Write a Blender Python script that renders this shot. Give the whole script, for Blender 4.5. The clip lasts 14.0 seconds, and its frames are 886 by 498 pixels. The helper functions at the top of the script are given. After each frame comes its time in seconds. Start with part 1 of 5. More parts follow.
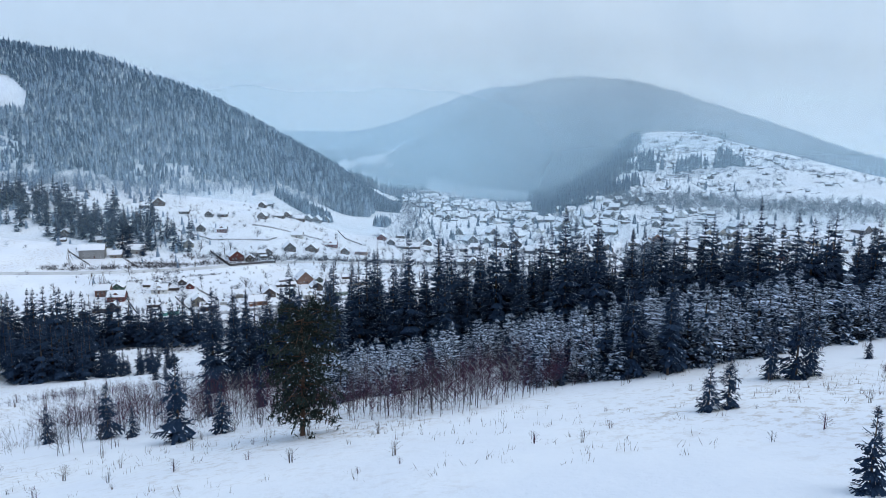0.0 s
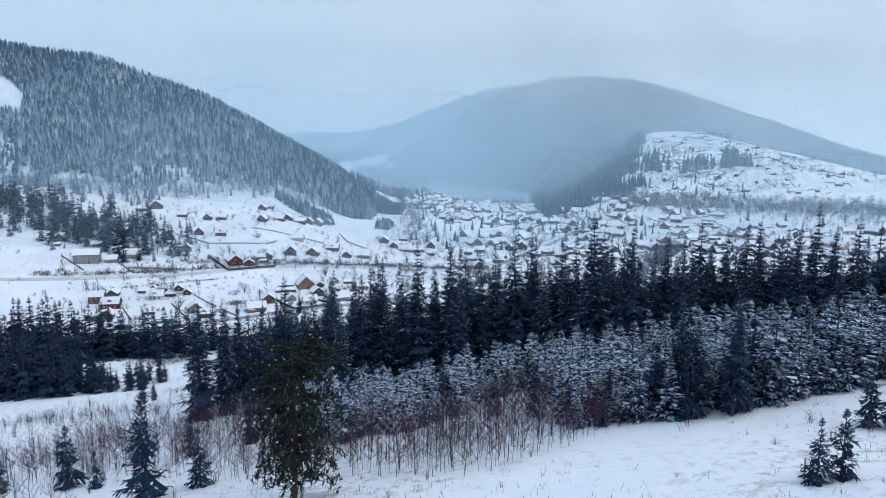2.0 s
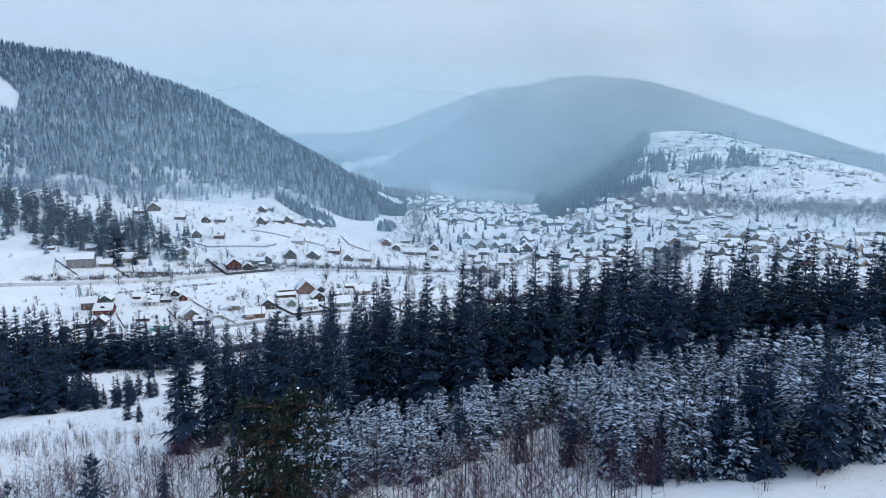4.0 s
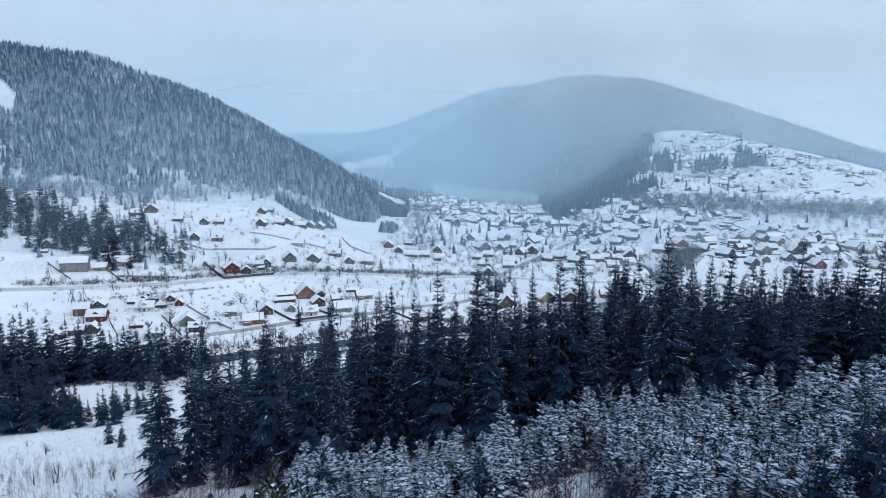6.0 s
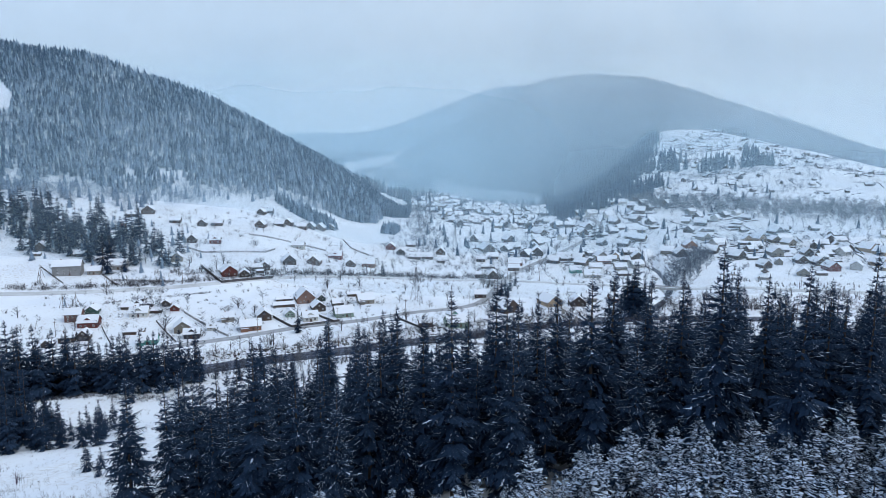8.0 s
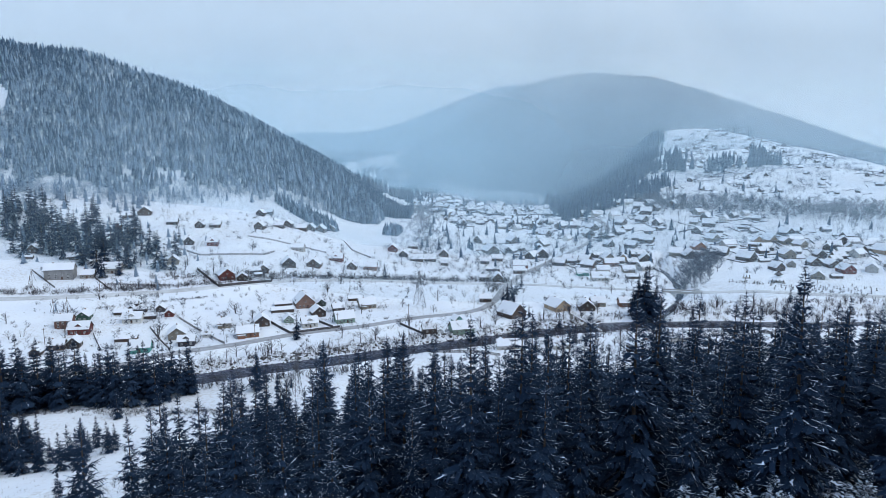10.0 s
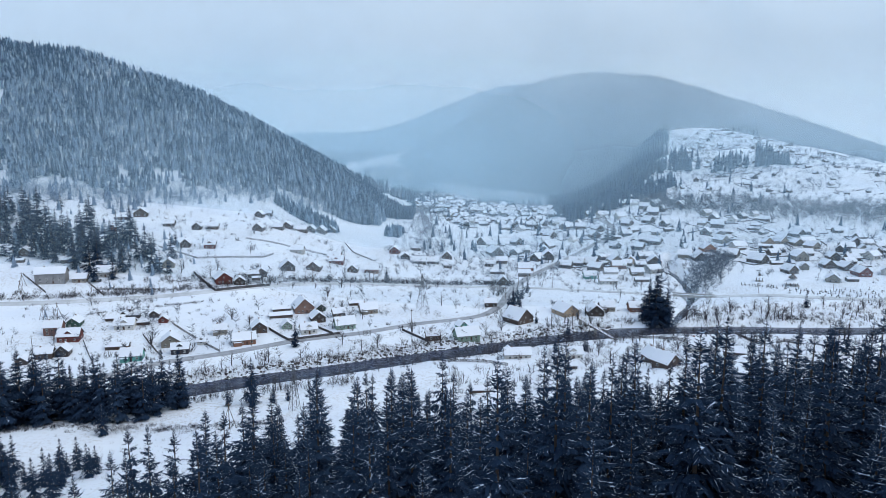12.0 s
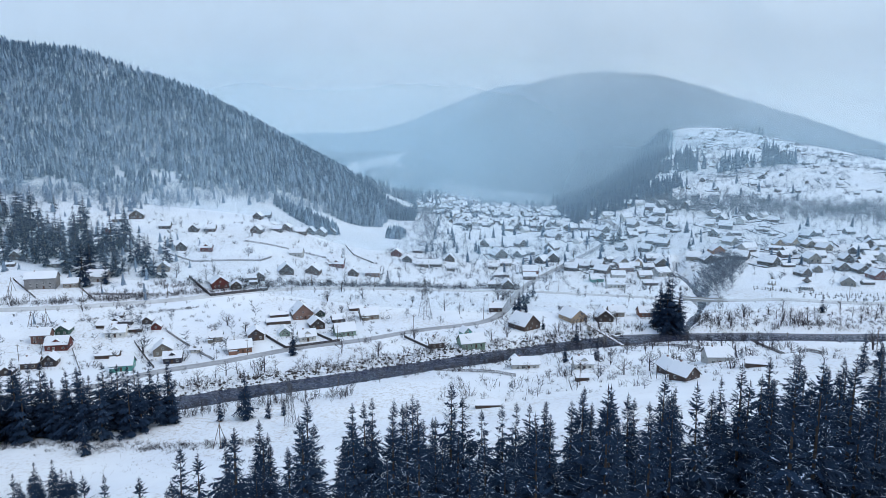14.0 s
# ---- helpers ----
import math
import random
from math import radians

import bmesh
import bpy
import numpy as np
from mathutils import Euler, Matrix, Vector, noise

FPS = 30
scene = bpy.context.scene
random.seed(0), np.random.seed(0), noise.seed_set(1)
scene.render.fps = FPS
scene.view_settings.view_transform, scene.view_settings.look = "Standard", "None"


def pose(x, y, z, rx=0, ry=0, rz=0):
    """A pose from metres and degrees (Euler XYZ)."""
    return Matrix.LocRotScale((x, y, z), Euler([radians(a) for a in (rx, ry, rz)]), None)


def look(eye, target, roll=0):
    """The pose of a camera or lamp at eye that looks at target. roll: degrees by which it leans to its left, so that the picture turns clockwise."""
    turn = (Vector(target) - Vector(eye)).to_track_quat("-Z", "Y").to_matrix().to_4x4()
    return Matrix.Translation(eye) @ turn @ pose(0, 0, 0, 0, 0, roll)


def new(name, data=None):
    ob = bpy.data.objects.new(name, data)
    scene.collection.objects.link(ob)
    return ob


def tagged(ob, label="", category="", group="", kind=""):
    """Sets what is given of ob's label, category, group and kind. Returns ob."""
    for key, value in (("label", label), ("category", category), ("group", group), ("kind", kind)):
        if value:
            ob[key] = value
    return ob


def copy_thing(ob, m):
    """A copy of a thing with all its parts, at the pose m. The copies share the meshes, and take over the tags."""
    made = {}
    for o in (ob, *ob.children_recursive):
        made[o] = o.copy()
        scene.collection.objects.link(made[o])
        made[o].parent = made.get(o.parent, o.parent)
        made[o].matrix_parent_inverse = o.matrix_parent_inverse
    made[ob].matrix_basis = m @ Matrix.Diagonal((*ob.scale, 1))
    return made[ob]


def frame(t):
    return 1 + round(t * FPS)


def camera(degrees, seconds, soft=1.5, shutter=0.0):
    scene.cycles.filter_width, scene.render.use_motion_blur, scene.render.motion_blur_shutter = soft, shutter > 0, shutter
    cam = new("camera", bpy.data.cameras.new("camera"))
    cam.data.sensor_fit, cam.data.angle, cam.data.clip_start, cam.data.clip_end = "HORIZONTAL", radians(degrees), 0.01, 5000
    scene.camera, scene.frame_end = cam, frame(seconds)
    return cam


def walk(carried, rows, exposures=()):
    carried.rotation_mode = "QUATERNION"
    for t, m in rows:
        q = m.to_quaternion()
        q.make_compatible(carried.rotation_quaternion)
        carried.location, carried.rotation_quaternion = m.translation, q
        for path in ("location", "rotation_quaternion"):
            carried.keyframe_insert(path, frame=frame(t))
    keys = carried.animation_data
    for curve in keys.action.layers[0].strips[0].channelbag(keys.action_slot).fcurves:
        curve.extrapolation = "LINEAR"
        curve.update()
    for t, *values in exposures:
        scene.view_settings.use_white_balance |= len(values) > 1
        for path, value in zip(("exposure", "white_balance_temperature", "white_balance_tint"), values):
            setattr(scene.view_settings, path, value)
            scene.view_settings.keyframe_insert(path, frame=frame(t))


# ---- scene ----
# the camera: a level, slow flight over the wood towards the village
cam = camera(70, 14.0, 0.8)
PATH = [
    (0, (-0.178, -0.233, 95.142), (-0.824, 98.642, 80.201), 0.56),
    (1, (-1.279, 6.562, 94.959), (-2.063, 105.451, 80.114), 0.45),
    (2, (-2.272, 13.128, 94.875), (-3.193, 112.026, 80.095), 0.35),
    (3, (-3.193, 19.54, 94.861), (-4.249, 118.442, 80.122), 0.28),
    (4, (-4.072, 25.86, 94.894), (-5.261, 124.764, 80.172), 0.21),
    (5, (-4.93, 32.141, 94.951), (-6.25, 131.043, 80.23), 0.17),
    (6, (-5.784, 38.42, 95.016), (-7.234, 137.318, 80.283), 0.13),
    (7, (-6.643, 44.723, 95.075), (-8.221, 143.616, 80.32), 0.10),
    (8, (-7.509, 51.065, 95.12), (-9.212, 149.951, 80.338), 0.07),
    (9, (-8.379, 57.445, 95.143), (-10.205, 156.325, 80.332), 0.05),
    (10, (-9.241, 63.853, 95.142), (-11.188, 162.727, 80.306), 0.02),
    (11, (-10.078, 70.265, 95.118), (-12.144, 169.134, 80.265), -0.01),
    (12, (-10.867, 76.645, 95.077), (-13.048, 175.51, 80.218), -0.04),
    (13, (-11.575, 82.943, 95.028), (-13.87, 181.808, 80.177), -0.08),
    (14, (-12.166, 89.1, 94.982), (-14.571, 187.966, 80.16), -0.14),
]
walk(cam, [(t, look(eye, target, roll)) for t, eye, target, roll in PATH], [(0, 0.12), (14, 0.12)])

# the light: an overcast winter sky, with a weak, wide sun behind the clouds
world = bpy.data.worlds.new("world")
scene.world = world
world.use_nodes = True
wn, wl = world.node_tree.nodes, world.node_tree.links
wn.clear()
w_out, w_bg = wn.new("ShaderNodeOutputWorld"), wn.new("ShaderNodeBackground")
w_sky, w_mix = wn.new("ShaderNodeTexSky"), wn.new("ShaderNodeMix")
w_sky.sky_type, w_sky.sun_disc = "NISHITA", False
w_sky.sun_elevation, w_sky.sun_rotation = radians(38), radians(70)
w_sky.dust_density = 4.0
w_scale = wn.new("ShaderNodeVectorMath")
w_scale.operation = "SCALE"
w_scale.inputs["Scale"].default_value = 0.10
w_geo, w_map, w_noise, w_ramp = (wn.new("ShaderNodeTexCoord"), wn.new("ShaderNodeMapping"), wn.new("ShaderNodeTexNoise"), wn.new("ShaderNodeValToRGB"))
w_map.inputs["Location"].default_value = (0.35, 0.0, 0.2)
w_map.inputs["Scale"].default_value = (1.0, 1.0, 2.6)
w_noise.inputs["Scale"].default_value, w_noise.inputs["Detail"].default_value = 1.5, 5
w_noise.inputs["Roughness"].default_value = 0.45
w_ramp.color_ramp.elements[0].position, w_ramp.color_ramp.elements[1].position = 0.34, 0.66
w_ramp.color_ramp.elements[0].color = (0.43, 0.58, 0.78, 1)
w_ramp.color_ramp.elements[1].color = (0.71, 0.84, 0.99, 1)
w_mix.data_type = "RGBA"
w_mix.inputs[0].default_value = 0.92
w_bg.inputs["Strength"].default_value = 1.0
wl.new(w_geo.outputs["Generated"], w_map.inputs["Vector"])
wl.new(w_map.outputs["Vector"], w_noise.inputs["Vector"])
w_split, w_side, w_half, w_sum = (wn.new("ShaderNodeSeparateXYZ"), wn.new("ShaderNodeMapRange"), wn.new("ShaderNodeMath"), wn.new("ShaderNodeMath"))
w_side.interpolation_type = "SMOOTHSTEP"
for slot, v in (("From Min", -0.75), ("From Max", 0.25), ("To Min", 0.10), ("To Max", 0.42)):
    w_side.inputs[slot].default_value = v
w_half.operation, w_half.inputs[1].default_value = "MULTIPLY", 0.5
wl.new(w_geo.outputs["Generated"], w_split.inputs[0])
wl.new(w_split.outputs["X"], w_side.inputs["Value"])
wl.new(w_noise.outputs["Fac"], w_half.inputs[0])
wl.new(w_half.outputs[0], w_sum.inputs[0])
wl.new(w_side.outputs[0], w_sum.inputs[1])
wl.new(w_sum.outputs[0], w_ramp.inputs["Fac"])
wl.new(w_sky.outputs["Color"], w_scale.inputs[0])
wl.new(w_scale.outputs[0], w_mix.inputs[6])
wl.new(w_ramp.outputs["Color"], w_mix.inputs[7])
wl.new(w_mix.outputs[2], w_bg.inputs["Color"])
wl.new(w_bg.outputs["Background"], w_out.inputs["Surface"])
sun = new("sun", bpy.data.lights.new("sun", "SUN"))
sun.data.energy, sun.data.angle, sun.data.color = 1.0, radians(40), (1.0, 0.97, 0.93)
sun.matrix_world = look((200, 250, 300), (0, 320, 0))


# ---- materials ----
def material(name, rough=0.8, metal=0.0):
    m = bpy.data.materials.new(name)
    m.use_nodes = True
    b = m.node_tree.nodes["Principled BSDF"]
    b.inputs["Roughness"].default_value, b.inputs["Metallic"].default_value = rough, metal
    b.inputs["Specular IOR Level"].default_value = 0.25
    return m, m.node_tree.nodes, m.node_tree.links, b


def noise_of(n, l, scale, detail=4, rough=0.55, space="Object", stretch=None):
    co, tex = n.new("ShaderNodeTexCoord"), n.new("ShaderNodeTexNoise")
    tex.inputs["Scale"].default_value, tex.inputs["Detail"].default_value, tex.inputs["Roughness"].default_value = scale, detail, rough
    out = co.outputs[space]
    if stretch:
        mp = n.new("ShaderNodeMapping")
        mp.inputs["Scale"].default_value = stretch
        l.new(out, mp.inputs["Vector"])
        out = mp.outputs["Vector"]
    l.new(out, tex.inputs["Vector"])
    return tex.outputs["Fac"]


def ramp_of(n, l, fac, *stops):
    r = n.new("ShaderNodeValToRGB")
    el = r.color_ramp.elements
    while len(el) < len(stops):
        el.new(0.5)
    for e, (p, c) in zip(el, stops):
        e.position, e.color = p, (*c, 1) if len(c) == 3 else (c[0], c[0], c[0], 1)
    l.new(fac, r.inputs["Fac"])
    return r.outputs["Color"]


def mixed(n, l, fac, a, b, how="MIX"):
    m = n.new("ShaderNodeMix")
    m.data_type, m.blend_type = "RGBA", how
    for slot, v in ((0, fac), (6, a), (7, b)):
        if isinstance(v, (int, float)):
            m.inputs[slot].default_value = v
        elif isinstance(v, tuple):
            m.inputs[slot].default_value = (*v, 1)
        else:
            l.new(v, m.inputs[slot])
    return m.outputs[2]


def bumped(n, l, b, height, strength, distance):
    k = n.new("ShaderNodeBump")
    k.inputs["Strength"].default_value, k.inputs["Distance"].default_value = strength, distance
    l.new(height, k.inputs["Height"])
    l.new(k.outputs["Normal"], b.inputs["Normal"])


def math_of(n, l, how, a, b=0.0, clamp=False):
    m = n.new("ShaderNodeMath")
    m.operation, m.use_clamp = how, clamp
    for slot, v in ((0, a), (1, b)):
        if isinstance(v, (int, float)):
            m.inputs[slot].default_value = v
        else:
            l.new(v, m.inputs[slot])
    return m.outputs[0]


def random_of(n):
    return n.new("ShaderNodeObjectInfo").outputs["Random"]


def snow_material(name, white=(0.76, 0.81, 0.885), tufts=False):
    m, n, l, b = material(name, 0.75)
    big = noise_of(n, l, 0.035, 5)
    fine = noise_of(n, l, 1.7, 6, 0.65)
    dim = tuple(v * k for v, k in zip(white, (0.88, 0.90, 0.94)))
    colour = mixed(n, l, ramp_of(n, l, big, (0.35, (0,)), (0.7, (1,))), dim, white)
    if tufts:
        # dry grass and earth that show through where the cover is thin
        thin = math_of(n, l, "MULTIPLY", ramp_of(n, l, noise_of(n, l, 0.022, 4, 0.6), (0.44, (0,)), (0.62, (1,))),
                       ramp_of(n, l, noise_of(n, l, 0.75, 5, 0.75), (0.50, (0,)), (0.62, (1,))))
        colour = mixed(n, l, math_of(n, l, "MULTIPLY", thin, 0.55), colour, (0.30, 0.25, 0.21))
    l.new(colour, b.inputs["Base Color"])
    bumped(n, l, b, math_of(n, l, "ADD", math_of(n, l, "MULTIPLY", fine, 0.35), noise_of(n, l, 0.28, 5, 0.6)), 0.55, 0.55)
    return m


def plain_material(name, colour, rough=0.8, scale=3.0, vary=0.25, metal=0.0, stretch=None, each=0.0):
    """A painted, wooden or mineral surface with grain and stains at two scales."""
    m, n, l, b = material(name, rough, metal)
    lo = tuple(v * (1 - vary) for v in colour)
    hi = tuple(min(1, v * (1 + vary)) for v in colour)
    g = mixed(n, l, noise_of(n, l, scale, 5, 0.65, stretch=stretch), lo, hi)
    stain = ramp_of(n, l, noise_of(n, l, scale * 0.23, 3), (0.35, (0.78,)), (0.6, (1.0,)))
    g = mixed(n, l, 1.0, g, stain, "MULTIPLY")
    if each:
        g = mixed(n, l, 1.0, g, ramp_of(n, l, random_of(n), (0.0, (1 - each,)), (1.0, (1.0,))), "MULTIPLY")
    l.new(g, b.inputs["Base Color"])
    bumped(n, l, b, noise_of(n, l, scale * 2.5, 4, 0.6, stretch=stretch), 0.35, 0.03)
    return m


def needle_material(name, dark, light, frost, amount, grain=4.5):
    """Needles in two greens that differ from tree to tree, with rime where they face up."""
    m, n, l, b = material(name, 0.9)
    b.inputs["Specular IOR Level"].default_value = 0.08
    tone = mixed(n, l, noise_of(n, l, 0.8, 4), dark, light)
    tone = mixed(n, l, 1.0, tone, ramp_of(n, l, random_of(n), (0.0, (0.65, 0.75, 0.82)), (1.0, (1.20, 1.18, 1.15))), "MULTIPLY")
    geo, split = n.new("ShaderNodeNewGeometry"), n.new("ShaderNodeSeparateXYZ")
    l.new(geo.outputs["Normal"], split.inputs[0])
    up = ramp_of(n, l, math_of(n, l, "ABSOLUTE", split.outputs["Z"]), (0.25, (0.25,)), (0.9, (1.0,)))
    spots = ramp_of(n, l, noise_of(n, l, grain, 5, 0.7), (0.62 - 0.42 * amount, (0,)), (0.80 - 0.30 * amount, (1,)))
    l.new(mixed(n, l, math_of(n, l, "MULTIPLY", up, spots), tone, frost), b.inputs["Base Color"])
    return m


M_GROUND = snow_material("snow_ground", tufts=True)
M_SNOW = snow_material("snow_cover", (0.78, 0.82, 0.885))
# bough snow: darker and bluer, the sky-lit shade is put into its colour
M_SHADED_SNOW = snow_material("snow_on_branches", (0.58, 0.70, 0.87))
M_NEEDLE = needle_material("spruce_needles", (0.010, 0.023, 0.052), (0.021, 0.041, 0.078), (0.45, 0.57, 0.78), 0.05)
M_YOUNG = needle_material("young_needles", (0.008, 0.020, 0.044), (0.020, 0.040, 0.072), (0.62, 0.72, 0.90), 0.26, 1.6)
M_PINE = needle_material("pine_needles", (0.016, 0.028, 0.028), (0.040, 0.050, 0.040), (0.50, 0.56, 0.62), 0.05)
# hill woods: needle and rime colours with blue distance haze tinted in
M_HAZED_DARK = needle_material("hill_needles", (0.020, 0.048, 0.095), (0.040, 0.076, 0.130), (0.26, 0.38, 0.55), 0.18)
M_HAZED_PALE = needle_material("rimed_needles", (0.07, 0.115, 0.18), (0.13, 0.19, 0.28), (0.44, 0.56, 0.72), 0.48)
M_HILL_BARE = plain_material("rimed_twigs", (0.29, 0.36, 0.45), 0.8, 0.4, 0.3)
M_BARK = plain_material("spruce_bark", (0.075, 0.060, 0.052), 0.9, 5, 0.35)
M_PINE_BARK = plain_material("pine_bark", (0.10, 0.06, 0.045), 0.9, 4, 0.4)
M_TWIG = plain_material("bare_twigs", (0.066, 0.064, 0.080), 0.85, 3, 0.3, each=0.4)
M_RED_TWIG = plain_material("red_twigs", (0.080, 0.026, 0.066), 0.85, 3, 0.35, each=0.5)
M_RIME_TWIG = plain_material("rimed_branches", (0.50, 0.53, 0.58), 0.8, 3, 0.35, each=0.3)
M_SCRUB = plain_material("grey_scrub", (0.052, 0.055, 0.070), 0.85, 0.5, 0.35)
# scrub tone again for far off, lifted towards blue to stand for haze
M_HAZED_SCRUB = plain_material("far_scrub", (0.070, 0.092, 0.135), 0.85, 0.5, 0.35)
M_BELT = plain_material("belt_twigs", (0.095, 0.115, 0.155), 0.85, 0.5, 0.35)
M_GRASS = plain_material("dry_grass", (0.13, 0.105, 0.10), 0.9, 4, 0.35)
M_ROAD = plain_material("slushy_road", (0.33, 0.35, 0.39), 0.6, 0.5, 0.4)
M_RAIL = plain_material("packed_snow_track", (0.56, 0.59, 0.64), 0.7, 0.4, 0.2)
M_WOOD = plain_material("weathered_wood", (0.15, 0.11, 0.09), 0.85, 2.5, 0.35, stretch=(1, 1, 6), each=0.35)
M_FENCE = plain_material("fence_wood", (0.085, 0.080, 0.088), 0.9, 2.5, 0.35, each=0.3)
M_ROCK = plain_material("bank_stone", (0.075, 0.073, 0.078), 0.9, 1.5, 0.35)
M_STEEL = plain_material("galvanised_steel", (0.13, 0.14, 0.16), 0.6, 4, 0.2, 0.3)
M_CONCRETE = plain_material("old_concrete", (0.36, 0.35, 0.34), 0.85, 1.5, 0.2)
M_ROOF = plain_material("dark_roof_sheet", (0.10, 0.085, 0.085), 0.6, 1.5, 0.3)
M_DOOR = plain_material("door_wood", (0.10, 0.06, 0.045), 0.7, 3, 0.3)
M_FRAME = plain_material("window_frame_paint", (0.72, 0.72, 0.70), 0.5, 4, 0.1)
M_BRICK = plain_material("chimney_brick", (0.20, 0.12, 0.10), 0.85, 6, 0.3)

m, n, l, b = material("window_glass", 0.08)
b.inputs["Base Color"].default_value = (0.03, 0.04, 0.05, 1)
b.inputs["Specular IOR Level"].default_value = 0.6
M_GLASS = m

m, n, l, b = material("river_water", 0.16)
b.inputs["Specular IOR Level"].default_value = 0.30
flow = noise_of(n, l, 0.16, 5, 0.6, stretch=(0.5, 1.5, 1))
depth = ramp_of(n, l, flow, (0.3, (0.016, 0.024, 0.050)), (0.7, (0.034, 0.046, 0.088)))
floes = ramp_of(n, l, noise_of(n, l, 0.55, 3, 0.6, stretch=(0.5, 1.6, 1)), (0.70, (0.0,)), (0.74, (1.0,)))
l.new(mixed(n, l, floes, depth, (0.42, 0.48, 0.58)), b.inputs["Base Color"])
l.new(ramp_of(n, l, noise_of(n, l, 0.5, 4), (0.35, (0.14,)), (0.7, (0.36,))), b.inputs["Roughness"])
bumped(n, l, b, noise_of(n, l, 0.9, 5, 0.65), 0.6, 0.30)
M_WATER = m

WALLS = {
    "barn": ((0.33, 0.33, 0.34), "grey concrete-block"), "frame": ((0.36, 0.33, 0.30), "unplastered block"),
    "block": ((0.50, 0.50, 0.49), "grey plastered"), "redtall": ((0.19, 0.105, 0.09), "red-brown brick"),
    "red": ((0.17, 0.058, 0.055), "dark red painted"), "redbrick": ((0.24, 0.105, 0.085), "red brick"),
    "green": ((0.06, 0.12, 0.10), "dark green painted"), "white": ((0.68, 0.68, 0.66), "white plastered"),
    "whitelong": ((0.58, 0.57, 0.55), "pale plastered"), "shed": ((0.105, 0.085, 0.078), "dark weathered board"),
    "dark": ((0.085, 0.072, 0.072), "dark timber"), "stone": ((0.26, 0.24, 0.21), "grey-brown stone"),
    "darkdormer": ((0.065, 0.065, 0.085), "blue-black timber"), "teal": ((0.12, 0.35, 0.32), "turquoise painted"),
    "brown": ((0.11, 0.085, 0.078), "brown timber"), "orange": ((0.30, 0.16, 0.115), "orange brick"),
    "orangedark": ((0.25, 0.125, 0.09), "rust-brown board"), "pink": ((0.28, 0.18, 0.155), "pinkish plastered"),
    "palegreen": ((0.30, 0.42, 0.36), "pale green painted"), "cream": ((0.48, 0.37, 0.27), "cream plastered"),
}
M_WALL = {k: plain_material("wall_" + k, c, 0.85, 1.6, 0.22, each=0.2) for k, (c, _) in WALLS.items()}

# ---- terrain ----
def soft_max(a, b, k):
    return k * np.logaddexp(a / k, b / k)


def ramp(v):
    v = np.clip(v, 0.0, 1.0)
    return v * v * (3 - 2 * v)


def river_y(x):
    """Centre line of the main river."""
    return 408 - 0.47 * 15 * np.logaddexp(0, -(x - 75) / 15) - 0.05 * np.maximum(x - 260, 0)


def stream_x(y):
    """Centre line of the side stream that joins it."""
    return 113 + (y - 427) * 0.355 + 9 * np.sin((y - 432) / 38)


def wave(x, y, size, seed=0.0):
    """Smooth unevenness of the ground, within -1 and 1."""
    a = np.sin(x / size * 1.9 + 1.3 * np.sin(y / size * 1.1 + seed) + seed)
    b = np.sin(y / size * 2.3 + 1.7 * np.sin(x / size * 0.9 - seed) + 2.1 * seed)
    c = np.sin((x + y) / size * 1.3 + seed * 3.0)
    return (a + b + c) / 3


def ridge_z(x):
    """Height of the left hill's crest."""
    dip = 14 * np.exp(-(((x + 235) / 95) ** 2)) + 4 * np.exp(-(((x + 540) / 40) ** 2)) - 4 * np.exp(-(((x + 460) / 40) ** 2))
    return 269 * (1 - np.exp(-10 * np.logaddexp(0, (-62 - x) / 10) / 264)) - dip


def hill_foot(x):
    return 655 + 175 * ramp((x + 310) / 250)


def hill_up(x, y):
    """0 at the left hill's foot, 1 on its crest."""
    return np.clip((y - hill_foot(x)) / (215 - 95 * ramp((x + 310) / 250)), 0, 2.2)


